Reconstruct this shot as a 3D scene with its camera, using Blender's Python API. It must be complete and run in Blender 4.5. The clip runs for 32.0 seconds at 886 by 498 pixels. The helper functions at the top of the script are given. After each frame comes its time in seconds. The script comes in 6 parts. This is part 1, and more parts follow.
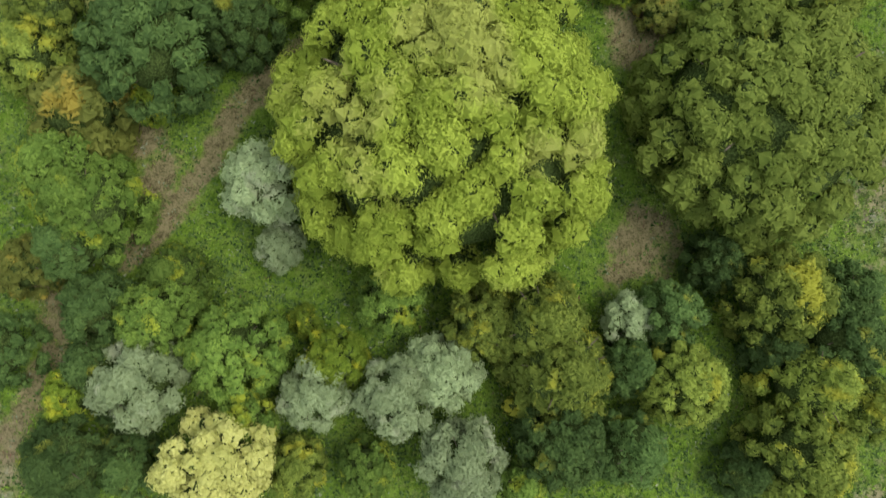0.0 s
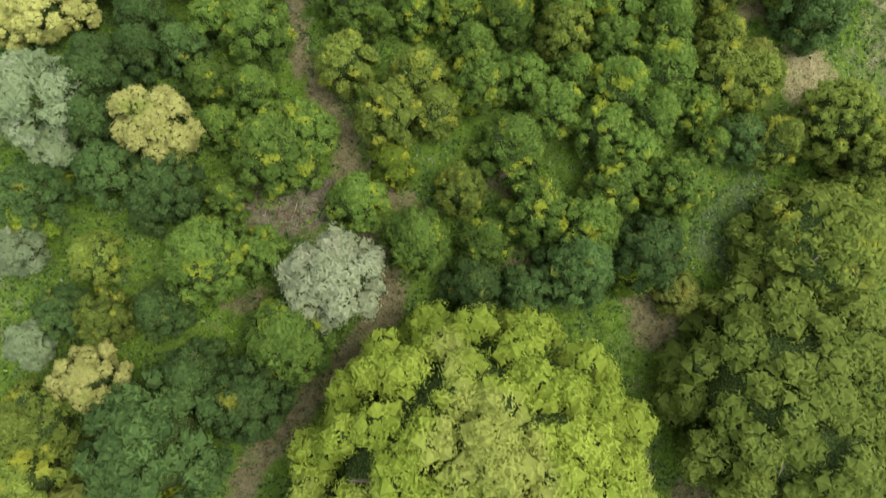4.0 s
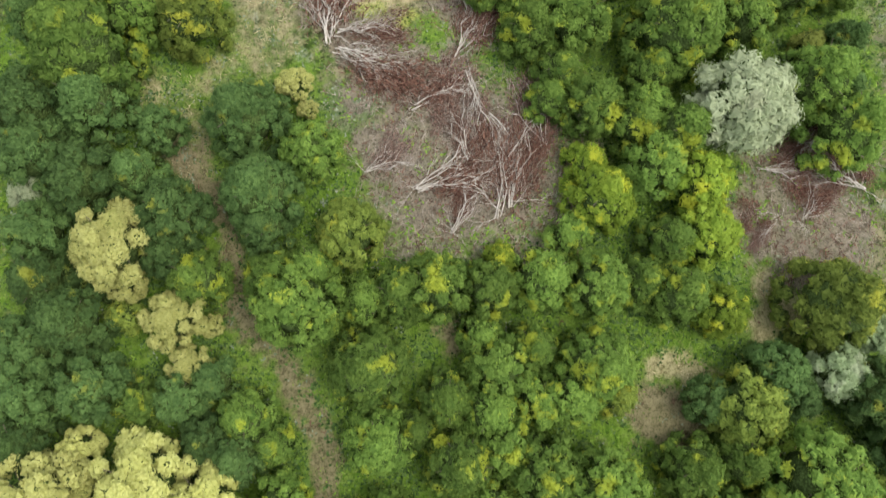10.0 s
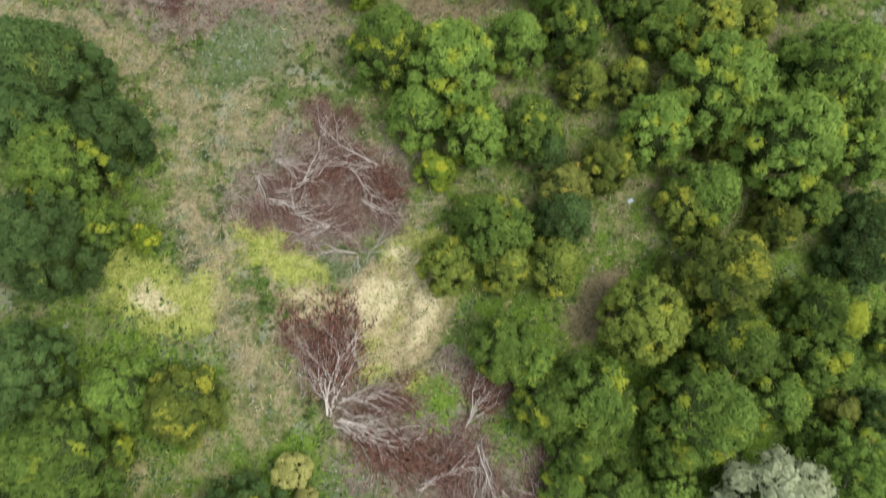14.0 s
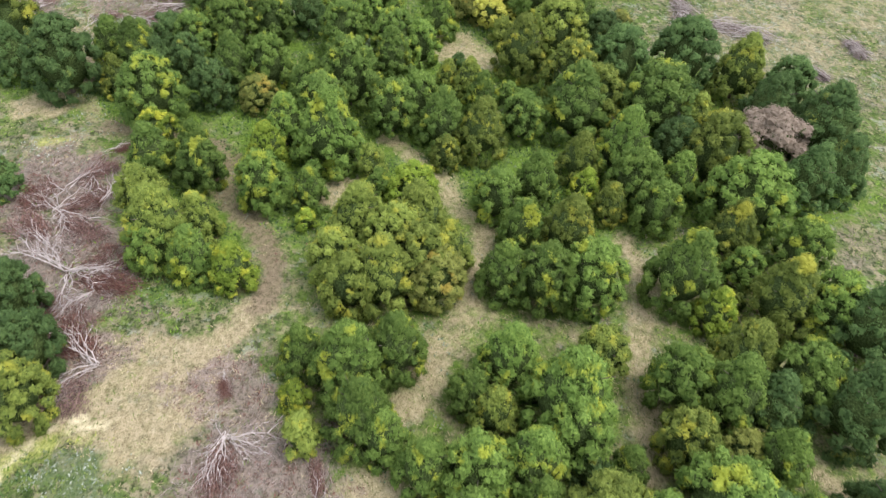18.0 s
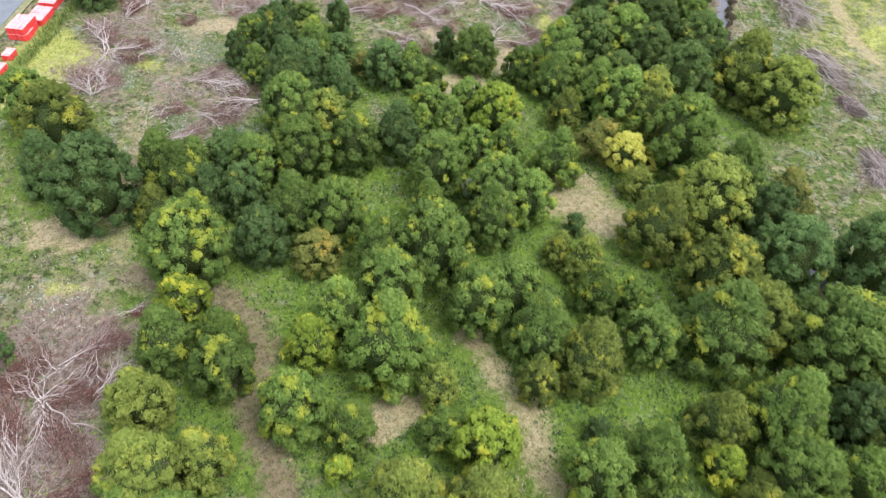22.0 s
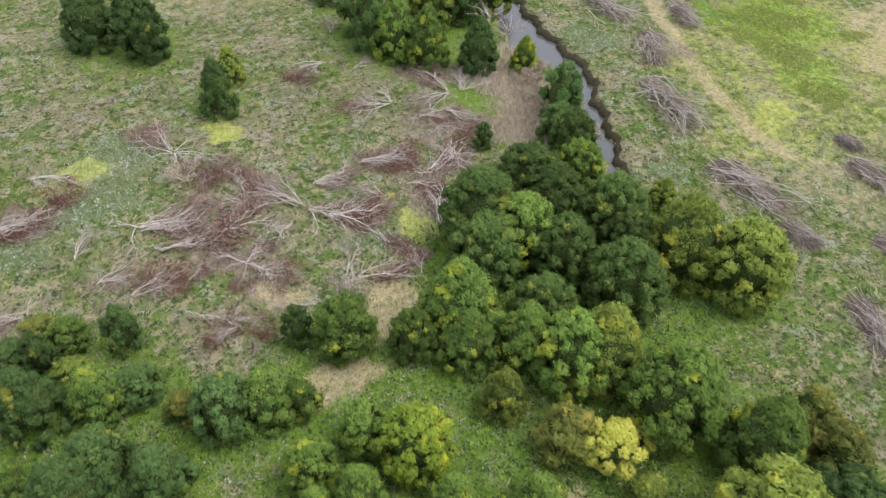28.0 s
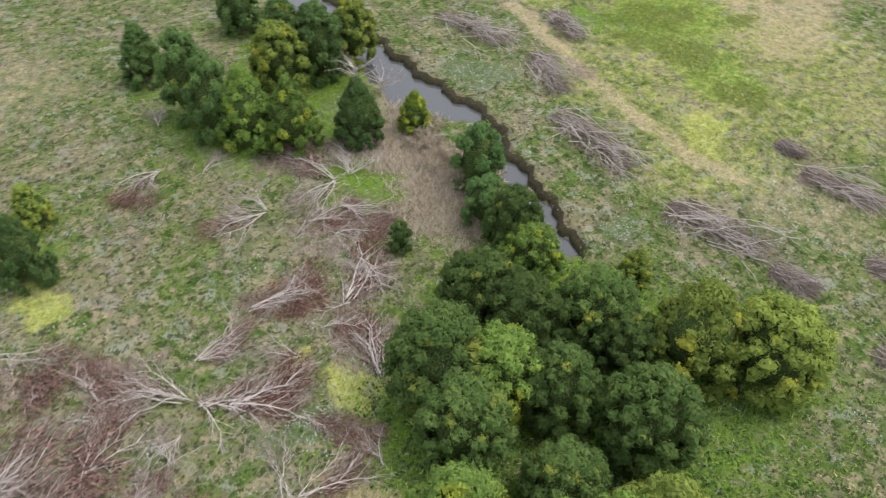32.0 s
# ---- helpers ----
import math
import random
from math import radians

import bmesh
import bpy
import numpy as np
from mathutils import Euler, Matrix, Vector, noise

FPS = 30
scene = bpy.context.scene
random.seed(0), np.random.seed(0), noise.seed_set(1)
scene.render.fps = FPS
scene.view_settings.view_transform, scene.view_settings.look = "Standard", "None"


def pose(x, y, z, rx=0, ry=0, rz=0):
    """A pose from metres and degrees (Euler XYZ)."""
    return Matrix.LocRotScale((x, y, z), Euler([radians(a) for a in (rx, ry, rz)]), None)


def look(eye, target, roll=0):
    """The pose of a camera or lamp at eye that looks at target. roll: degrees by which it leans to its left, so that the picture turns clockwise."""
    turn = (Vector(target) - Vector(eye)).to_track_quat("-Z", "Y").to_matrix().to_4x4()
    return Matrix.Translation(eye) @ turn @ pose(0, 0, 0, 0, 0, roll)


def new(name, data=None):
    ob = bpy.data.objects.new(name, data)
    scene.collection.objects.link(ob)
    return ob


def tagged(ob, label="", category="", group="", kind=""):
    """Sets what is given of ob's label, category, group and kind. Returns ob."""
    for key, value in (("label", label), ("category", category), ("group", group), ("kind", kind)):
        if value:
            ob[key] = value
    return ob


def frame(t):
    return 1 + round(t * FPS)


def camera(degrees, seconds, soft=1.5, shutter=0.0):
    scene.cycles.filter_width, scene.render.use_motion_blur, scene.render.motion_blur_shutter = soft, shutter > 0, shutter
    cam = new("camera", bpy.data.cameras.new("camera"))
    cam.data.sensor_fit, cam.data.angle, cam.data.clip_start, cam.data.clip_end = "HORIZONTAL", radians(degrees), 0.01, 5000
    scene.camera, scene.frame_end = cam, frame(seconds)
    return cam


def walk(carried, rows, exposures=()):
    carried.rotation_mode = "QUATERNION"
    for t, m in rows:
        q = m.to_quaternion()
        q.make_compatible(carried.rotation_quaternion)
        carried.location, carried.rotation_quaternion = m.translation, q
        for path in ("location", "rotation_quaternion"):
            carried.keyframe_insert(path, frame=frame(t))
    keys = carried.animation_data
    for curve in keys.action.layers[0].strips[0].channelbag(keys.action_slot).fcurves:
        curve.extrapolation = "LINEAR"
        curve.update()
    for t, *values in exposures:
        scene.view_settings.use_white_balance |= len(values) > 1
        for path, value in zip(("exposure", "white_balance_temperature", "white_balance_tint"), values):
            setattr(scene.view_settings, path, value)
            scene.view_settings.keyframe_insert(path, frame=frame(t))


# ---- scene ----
cam = camera(64.5, 32.0, 1.35, 0.5)
PATH = [
    (0, (-1.205, 2.345, 53.183), (-1.010, 2.760, 50.827), 23.80),
    (1, (-1.528, 9.184, 53.570), (-1.322, 9.608, 51.217), 23.00),
    (2, (-1.670, 16.060, 53.934), (-1.456, 16.493, 51.584), 21.30),
    (3, (-1.734, 22.747, 54.262), (-1.495, 23.192, 51.916), 18.70),
    (3.5, (-1.795, 25.967, 54.347), (-1.548, 26.422, 52.004), 18.80),
    (5.5, (-0.616, 42.736, 55.864), (-0.389, 43.069, 53.498), 25.10),
    (6, (-0.332, 46.812, 56.102), (-0.108, 47.122, 53.732), 26.80),
    (7, (0.322, 53.962, 56.344), (0.546, 54.268, 53.974), 27.10),
    (8, (0.902, 60.677, 56.428), (1.133, 60.998, 54.060), 26.40),
    (9, (2.008, 67.180, 56.482), (2.213, 67.526, 54.115), 23.40),
    (10, (3.160, 74.890, 56.818), (3.343, 75.210, 54.446), 23.30),
    (11, (4.211, 82.350, 57.014), (4.375, 82.655, 54.640), 22.50),
    (12, (4.996, 89.503, 57.096), (5.155, 89.810, 54.721), 21.60),
    (13, (5.383, 96.920, 57.184), (5.552, 97.214, 54.808), 24.00),
    (14, (5.008, 104.374, 56.928), (5.226, 104.738, 54.565), 25.00),
    (14.5, (4.734, 108.100, 56.719), (4.998, 108.695, 54.409), 18.30),
    (15, (5.005, 111.734, 56.756), (5.290, 112.571, 54.526), 13.40),
    (15.5, (5.286, 115.649, 56.867), (5.588, 116.687, 54.724), 11.00),
    (17.5, (8.063, 131.045, 56.528), (8.341, 132.671, 54.785), 6.30),
    (18, (8.232, 134.778, 56.512), (8.513, 136.416, 54.780), 6.30),
    (19, (8.623, 142.538, 56.718), (8.905, 144.175, 54.985), 6.30),
    (20, (9.019, 150.290, 56.974), (9.180, 151.933, 55.231), 6.30),
    (21, (9.462, 158.086, 57.164), (9.506, 159.728, 55.415), 6.30),
    (22, (9.294, 166.066, 57.499), (9.262, 167.696, 55.739), 6.60),
    (23, (9.074, 173.659, 57.488), (8.951, 175.286, 55.729), 6.70),
    (24, (8.446, 181.150, 57.349), (8.306, 182.784, 55.598), 6.70),
    (25, (7.477, 188.921, 57.287), (7.338, 190.561, 55.541), 6.70),
    (26, (6.491, 196.279, 57.017), (6.422, 197.945, 55.291), 6.40),
    (26.5, (5.989, 199.886, 56.884), (6.250, 201.566, 55.188), 5.40),
    (28.5, (4.116, 216.586, 58.252), (4.648, 218.176, 56.536), 3.40),
    (29, (4.357, 220.609, 57.721), (4.891, 222.199, 56.004), 3.40),
    (30, (5.066, 227.543, 56.183), (5.656, 229.121, 54.473), 3.10),
    (31, (5.734, 233.182, 54.590), (6.482, 234.701, 52.890), 2.70),
    (32, (6.541, 238.345, 53.398), (7.502, 239.726, 51.686), 2.40),
]
EXPOSURES = [(0.0, -0.35, 6700, 7), (8.0, 0.0, 6750, 8), (10.0, -0.05, 6500, 9), (13.0, -0.25, 6500, 13), (15.5, -0.12, 6400, 15), (19.0, 0.28, 6000, 25), (24.5, 0.2, 6100, 24), (28.5, -0.13, 6250, 19), (32.0, -0.18, 6250, 19)]
walk(cam, [(t, look(eye, target, roll)) for t, eye, target, roll in PATH], EXPOSURES)

GROUP = "trees of the regrowth wood"

# ---- world and light: a bright overcast day ----
world = bpy.data.worlds.new("overcast_sky")
scene.world = world
world.use_nodes = True
wn = world.node_tree
sky = wn.nodes.new("ShaderNodeTexSky")
sky.sky_type = "NISHITA"
sky.sun_disc = False
sky.sun_elevation, sky.sun_rotation = radians(64), radians(105)
sky.air_density, sky.dust_density, sky.ozone_density = 1.0, 4.0, 1.0
soft_white = wn.nodes.new("ShaderNodeMixRGB")
soft_white.inputs[0].default_value = 0.55
soft_white.inputs[2].default_value = (7.9, 7.9, 7.7, 1)
wn.links.new(sky.outputs[0], soft_white.inputs[1])
wn.links.new(soft_white.outputs[0], wn.nodes["Background"].inputs[0])
wn.nodes["Background"].inputs[1].default_value = 0.258

sun = new("sun", bpy.data.lights.new("sun", "SUN"))
sun.data.energy, sun.data.angle, sun.data.color = 2.2, radians(28), (1.0, 0.96, 0.9)
# the veiled sun stands 64 degrees high in the east
sun.matrix_world = look((0, 0, 200), (-math.sin(radians(105)) * 100, -math.cos(radians(105)) * 100, 200 - 100 * math.tan(radians(64))))


# ---- materials ----
class Nodes:
    """A small builder of node materials."""

    def __init__(self, name, rough=0.7, specular=0.3):
        self.mat = bpy.data.materials.new(name)
        self.mat.use_nodes = True
        self.tree = self.mat.node_tree
        self.bsdf = self.tree.nodes["Principled BSDF"]
        self.bsdf.inputs["Roughness"].default_value = rough
        self.bsdf.inputs["Specular IOR Level"].default_value = specular

    def add(self, kind, **values):
        node = self.tree.nodes.new(kind)
        for key, value in values.items():
            if key == "op":
                node.operation = value
            elif key == "blend":
                node.blend_type = value
            elif key == "attribute":
                node.attribute_name = value
        return node

    def put(self, socket, value):
        if isinstance(value, (int, float)):
            socket.default_value = value
        elif isinstance(value, tuple):
            socket.default_value = (*value, 1) if len(value) == 3 else value
        else:
            self.tree.links.new(value, socket)

    def maths(self, op, a, b=0.0, clamp=False):
        node = self.add("ShaderNodeMath", op=op)
        node.use_clamp = clamp
        self.put(node.inputs[0], a)
        self.put(node.inputs[1], b)
        return node.outputs[0]

    def mix(self, factor, a, b, blend="MIX"):
        node = self.add("ShaderNodeMixRGB", blend=blend)
        self.put(node.inputs[0], factor)
        self.put(node.inputs[1], a)
        self.put(node.inputs[2], b)
        return node.outputs[0]

    def noise(self, scale, detail=4.0, rough=0.6, where=None):
        node = self.add("ShaderNodeTexNoise")
        node.inputs["Scale"].default_value = scale
        node.inputs["Detail"].default_value = detail
        node.inputs["Roughness"].default_value = rough
        if where is not None:
            self.tree.links.new(where, node.inputs["Vector"])
        return node.outputs[0]

    def ramp(self, value, low, high):
        node = self.add("ShaderNodeMapRange")
        self.put(node.inputs[0], value)
        node.inputs[1].default_value, node.inputs[2].default_value = low, high
        return node.outputs[0]

    def place(self):
        return self.add("ShaderNodeNewGeometry").outputs["Position"]

    def bump(self, height, strength, distance):
        node = self.add("ShaderNodeBump")
        node.inputs["Strength"].default_value, node.inputs["Distance"].default_value = strength, distance
        self.put(node.inputs["Height"], height)
        self.tree.links.new(node.outputs[0], self.bsdf.inputs["Normal"])

    def colour(self, value):
        self.put(self.bsdf.inputs["Base Color"], value)
        return self.mat


def leaf_material(name, dark, light, turned, share, rough=0.75, spread=0.6):
    """Foliage: sprays vary singly, clump by clump and tree by tree; some clumps have turned. The clump tone also holds
    painted shade.
    """
    n = Nodes(name, rough, 0.12)
    spray = n.add("ShaderNodeNewGeometry").outputs["Random Per Island"]
    clump = n.add("ShaderNodeAttribute", attribute="clump").outputs["Fac"]
    tree = n.add("ShaderNodeObjectInfo").outputs["Random"]
    flecks = n.ramp(n.noise(9.0, 3.0, 0.7, n.add("ShaderNodeTexCoord").outputs["Object"]), 0.35, 0.65)
    col = n.mix(n.maths("ADD", n.maths("MULTIPLY", spray, 0.36), n.maths("MULTIPLY", flecks, 0.20)), dark, light)
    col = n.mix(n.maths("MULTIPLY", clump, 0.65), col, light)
    tone = n.maths("ADD", n.maths("MULTIPLY", tree, spread), 1.0 - 0.5 * spread)
    grey = n.add("ShaderNodeCombineXYZ")
    for i in range(3):
        n.put(grey.inputs[i], tone)
    col = n.mix(1.0, col, grey.outputs[0], "MULTIPLY")
    spot = n.add("ShaderNodeTexNoise")
    spot.noise_dimensions = "4D"
    spot.inputs["Scale"].default_value, spot.inputs["Detail"].default_value = 1.5, 1.0
    n.tree.links.new(n.add("ShaderNodeTexCoord").outputs["Object"], spot.inputs["Vector"])
    n.put(spot.inputs["W"], n.maths("MULTIPLY", tree, 90.0))
    start = 0.70 - 0.5 * share
    ragged = n.maths("ADD", spot.outputs[0], n.maths("MULTIPLY", n.maths("SUBTRACT", spray, 0.5), 0.07))
    col = n.mix(n.maths("MULTIPLY", n.ramp(ragged, start, start + 0.08), 0.68), col, turned)
    n.colour(col)
    out = n.tree.nodes["Material Output"]
    thin = n.add("ShaderNodeBsdfTranslucent")
    n.put(thin.inputs["Color"], col)
    both = n.add("ShaderNodeMixShader")
    both.inputs[0].default_value = 0.30
    n.tree.links.new(n.bsdf.outputs[0], both.inputs[1])
    n.tree.links.new(thin.outputs[0], both.inputs[2])
    n.tree.links.new(both.outputs[0], out.inputs["Surface"])
    return n.mat


LEAF = {
    "g": leaf_material("green_leaves", (0.062, 0.124, 0.023), (0.232, 0.352, 0.068), (0.415, 0.470, 0.048), 0.22),
    "d": leaf_material("dark_leaves", (0.040, 0.083, 0.024), (0.150, 0.248, 0.070), (0.330, 0.350, 0.050), 0.08),
    "o": leaf_material("olive_leaves", (0.080, 0.126, 0.022), (0.290, 0.365, 0.070), (0.460, 0.470, 0.060), 0.22),
    "l": leaf_material("lime_leaves", (0.105, 0.182, 0.020), (0.300, 0.400, 0.051), (0.559, 0.577, 0.054), 0.24),
    "y": leaf_material("cream_blossom", (0.300, 0.315, 0.090), (0.530, 0.530, 0.195), (0.26, 0.32, 0.07), 0.12, 0.75, 0.2),
    "Y": leaf_material("pale_blossom", (0.410, 0.430, 0.120), (0.690, 0.705, 0.260), (0.42, 0.45, 0.14), 0.10, 0.75, 0.15),
    "s": leaf_material("silver_leaves", (0.185, 0.255, 0.120), (0.365, 0.460, 0.250), (0.427, 0.475, 0.323), 0.15),
    "S": leaf_material("pale_silver_leaves", (0.238, 0.287, 0.156), (0.426, 0.476, 0.303), (0.410, 0.435, 0.279), 0.15),
    "p": leaf_material("turning_leaves", (0.125, 0.155, 0.034), (0.275, 0.310, 0.070), (0.42, 0.33, 0.06), 0.16),
    "B": leaf_material("tall_crown_leaves", (0.125, 0.185, 0.020), (0.360, 0.442, 0.074), (0.378, 0.410, 0.115), 0.25),
    "V": leaf_material("vivid_yellow_blossom", (0.430, 0.460, 0.055), (0.680, 0.690, 0.170), (0.36, 0.40, 0.05), 0.12, 0.75, 0.1),
    "N": leaf_material("needle_leaves", (0.070, 0.135, 0.040), (0.190, 0.290, 0.090), (0.20, 0.26, 0.09), 0.1),
}
LEAF["O"] = leaf_material("spreading_crown_leaves", (0.105, 0.160, 0.027), (0.270, 0.345, 0.070), (0.36, 0.38, 0.07), 0.02)
LEAF["c"] = LEAF["d"]
LEAF["m"] = leaf_material("mid_green_leaves", (0.052, 0.104, 0.021), (0.192, 0.292, 0.060), (0.405, 0.460, 0.048), 0.21)
LEAF["P"] = leaf_material("dry_pinkish_leaves", (0.185, 0.150, 0.100), (0.410, 0.350, 0.255), (0.20, 0.19, 0.09), 0.12)
LEAF["b"] = leaf_material("grove_leaves", (0.046, 0.092, 0.022), (0.142, 0.220, 0.055), (0.36, 0.39, 0.06), 0.10)
LEAF["k"] = leaf_material("brookside_leaves", (0.062, 0.135, 0.036), (0.180, 0.305, 0.088), (0.30, 0.36, 0.07), 0.06)


def bark_material(name, dark, light):
    n = Nodes(name, 0.85, 0.2)
    grain = n.noise(9.0, 5.0, 0.7)
    n.bump(grain, 0.6, 0.02)
    return n.colour(n.mix(n.ramp(grain, 0.3, 0.7), dark, light))


def inner_shade():
    """Dark leafy colour for hull and lobe middles: the shade deep inside a crown, painted on."""
    n = Nodes("inner_crown_shade", 0.9, 0.05)
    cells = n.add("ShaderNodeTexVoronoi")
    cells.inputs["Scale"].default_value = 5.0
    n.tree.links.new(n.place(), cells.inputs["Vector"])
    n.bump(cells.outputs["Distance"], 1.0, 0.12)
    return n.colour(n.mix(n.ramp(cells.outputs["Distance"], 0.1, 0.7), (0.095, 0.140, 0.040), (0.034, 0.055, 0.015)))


INNER_SHADE = inner_shade()
BARK = bark_material("grey_brown_bark", (0.06, 0.045, 0.035), (0.20, 0.165, 0.13))
PALE = bark_material("pale_dry_wood", (0.24, 0.215, 0.185), (0.62, 0.58, 0.51))


def litter_material(name, dark, light):
    n = Nodes(name, 0.9, 0.1)
    one = n.add("ShaderNodeNewGeometry").outputs["Random Per Island"]
    return n.colour(n.mix(one, dark, light))


def dead_leaves():
    n = Nodes("dead_brown_leaves", 0.9, 0.1)
    one = n.add("ShaderNodeNewGeometry").outputs["Random Per Island"]
    pile = n.add("ShaderNodeObjectInfo").outputs["Random"]
    red = n.mix(one, (0.040, 0.020, 0.014), (0.215, 0.118, 0.085))
    grey = n.mix(one, (0.060, 0.040, 0.031), (0.290, 0.200, 0.160))
    return n.colour(n.mix(n.ramp(pile, 0.5, 1.0), red, grey))


DEAD = dead_leaves()
TWIG = litter_material("dry_twigs", (0.12, 0.095, 0.075), (0.40, 0.35, 0.29))
GRASS = litter_material("green_grass_blades", (0.036, 0.080, 0.012), (0.215, 0.285, 0.066))
STRAW = litter_material("straw_blades", (0.22, 0.185, 0.085), (0.58, 0.510, 0.300))
LIME = litter_material("bright_grass_blades", (0.15, 0.21, 0.025), (0.44, 0.475, 0.11))
BEIGE = litter_material("beige_bramble_canes", (0.19, 0.155, 0.105), (0.58, 0.51, 0.39))
LUSH_BLADES = litter_material("lush_grass_blades", (0.065, 0.150, 0.012), (0.235, 0.370, 0.055))
HEAP = litter_material("grey_purple_brushwood", (0.055, 0.042, 0.033), (0.260, 0.220, 0.185))
PALE_WEED = litter_material("pale_weeds", (0.15, 0.20, 0.125), (0.44, 0.49, 0.40))
UNDER_LEAF = litter_material("undergrowth_leaves", (0.024, 0.058, 0.014), (0.115, 0.190, 0.052))
HERB = litter_material("grey_green_herbs", (0.060, 0.105, 0.042), (0.260, 0.300, 0.205))


def ground_material():
    n = Nodes("meadow_ground", 0.95, 0.05)
    where = n.place()
    wide = n.noise(0.05, 3.0, 0.6, where)
    mid = n.noise(0.35, 5.0, 0.7, where)
    clump = n.noise(1.5, 4.0, 0.7, where)
    fine = n.noise(6.0, 5.0, 0.75, where)
    col = n.mix(n.ramp(mid, 0.40, 0.60), (0.055, 0.105, 0.020), (0.150, 0.212, 0.055))
    def spots(col, scale, low, high, most, tone):
        moved = n.add("ShaderNodeVectorMath", op="ADD")
        n.tree.links.new(where, moved.inputs[0])
        moved.inputs[1].default_value = (37.0 * scale, 91.0 * most, 13.0 * low)
        return n.mix(n.maths("MULTIPLY", n.ramp(n.noise(scale, 5.0, 0.62, moved.outputs[0]), low, high), most), col, tone)

    col = spots(col, 1.5, 0.50, 0.60, 0.65, (0.205, 0.205, 0.100))
    col = spots(col, 0.13, 0.50, 0.57, 0.60, (0.265, 0.230, 0.150))
    col = spots(col, 0.22, 0.50, 0.57, 0.50, (0.190, 0.162, 0.125))
    col = spots(col, 0.17, 0.53, 0.59, 0.60, (0.075, 0.142, 0.026))
    col = spots(col, 0.45, 0.56, 0.62, 0.65, (0.290, 0.320, 0.235))
    col = spots(col, 0.70, 0.53, 0.59, 0.70, (0.330, 0.290, 0.180))
    col = spots(col, 1.00, 0.54, 0.61, 0.82, (0.030, 0.056, 0.013))
    col = spots(col, 3.00, 0.53, 0.62, 0.80, (0.028, 0.042, 0.013))
    first = n.add("ShaderNodeSeparateColor")
    second = n.add("ShaderNodeSeparateColor")
    cover_a, cover_b = n.add("ShaderNodeAttribute", attribute="cover_a"), n.add("ShaderNodeAttribute", attribute="cover_b")
    n.tree.links.new(cover_a.outputs["Color"], first.inputs[0])
    n.tree.links.new(cover_b.outputs["Color"], second.inputs[0])
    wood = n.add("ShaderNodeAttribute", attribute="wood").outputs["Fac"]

    def layer(col, weight, a, b, most, grain, tear=2.2):
        ragged = n.maths("MULTIPLY", n.maths("SUBTRACT", n.noise(grain, 6.0, 0.75, where), 0.5), tear)
        w = n.ramp(n.maths("ADD", weight, ragged), 0.25, 0.75)
        w = n.maths("MULTIPLY", n.maths("MULTIPLY", w, n.ramp(weight, 0.0, 0.3)), most)
        tone = n.mix(n.ramp(clump, 0.35, 0.65), a, b)
        return n.mix(w, col, n.mix(n.maths("MULTIPLY", n.ramp(fine, 0.4, 0.65), 0.6), tone, b))

    # darker green and brown close round each tree
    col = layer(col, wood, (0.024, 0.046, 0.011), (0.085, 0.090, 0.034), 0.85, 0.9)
    col = layer(col, second.outputs[2], (0.050, 0.122, 0.010), (0.172, 0.290, 0.036), 0.85, 0.6)
    col = layer(col, second.outputs[0], (0.050, 0.100, 0.026), (0.150, 0.195, 0.095), 0.7, 0.8)
    col = layer(col, first.outputs[2], (0.160, 0.225, 0.030), (0.490, 0.520, 0.145), 0.80, 0.6, 2.0)
    col = layer(col, first.outputs[1], (0.190, 0.172, 0.076), (0.490, 0.420, 0.250), 0.82, 0.45, 2.0)
    col = layer(col, cover_b.outputs["Alpha"], (0.360, 0.330, 0.160), (0.720, 0.660, 0.410), 0.90, 0.6, 2.2)
    col = layer(col, cover_a.outputs["Alpha"], (0.052, 0.082, 0.014), (0.150, 0.185, 0.040), 0.85, 0.35, 3.0)
    col = layer(col, first.outputs[0], (0.095, 0.078, 0.042), (0.280, 0.230, 0.145), 0.85, 0.9)
    col = layer(col, second.outputs[1], (0.070, 0.048, 0.036), (0.275, 0.228, 0.188), 0.80, 0.45, 3.4)
    col = n.mix(n.maths("MULTIPLY", n.ramp(fine, 0.48, 0.30), 0.5), col, (0.035, 0.035, 0.018))
    n.bump(n.maths("ADD", fine, clump), 0.9, 0.22)
    return n.colour(col)


def asphalt_material():
    n = Nodes("grey_asphalt", 0.85, 0.3)
    where = n.place()
    fine = n.noise(14.0, 5.0, 0.7, where)
    n.bump(fine, 0.3, 0.01)
    worn = n.mix(n.ramp(n.noise(0.5, 4.0, 0.6, where), 0.35, 0.7), (0.115, 0.150, 0.150), (0.170, 0.208, 0.205))
    return n.colour(n.mix(n.maths("MULTIPLY", fine, 0.4), worn, (0.17, 0.175, 0.185)))


def plain_material(name, dark, light, rough, scale=2.0, specular=0.4):
    n = Nodes(name, rough, specular)
    return n.colour(n.mix(n.ramp(n.noise(scale, 4.0, 0.65, n.place()), 0.3, 0.7), dark, light))


def water_material():
    n = Nodes("still_brown_water", 0.04, 0.6)
    n.bump(n.noise(1.2, 3.0, 0.5, n.place()), 0.05, 0.05)
    return n.colour((0.072, 0.080, 0.076))


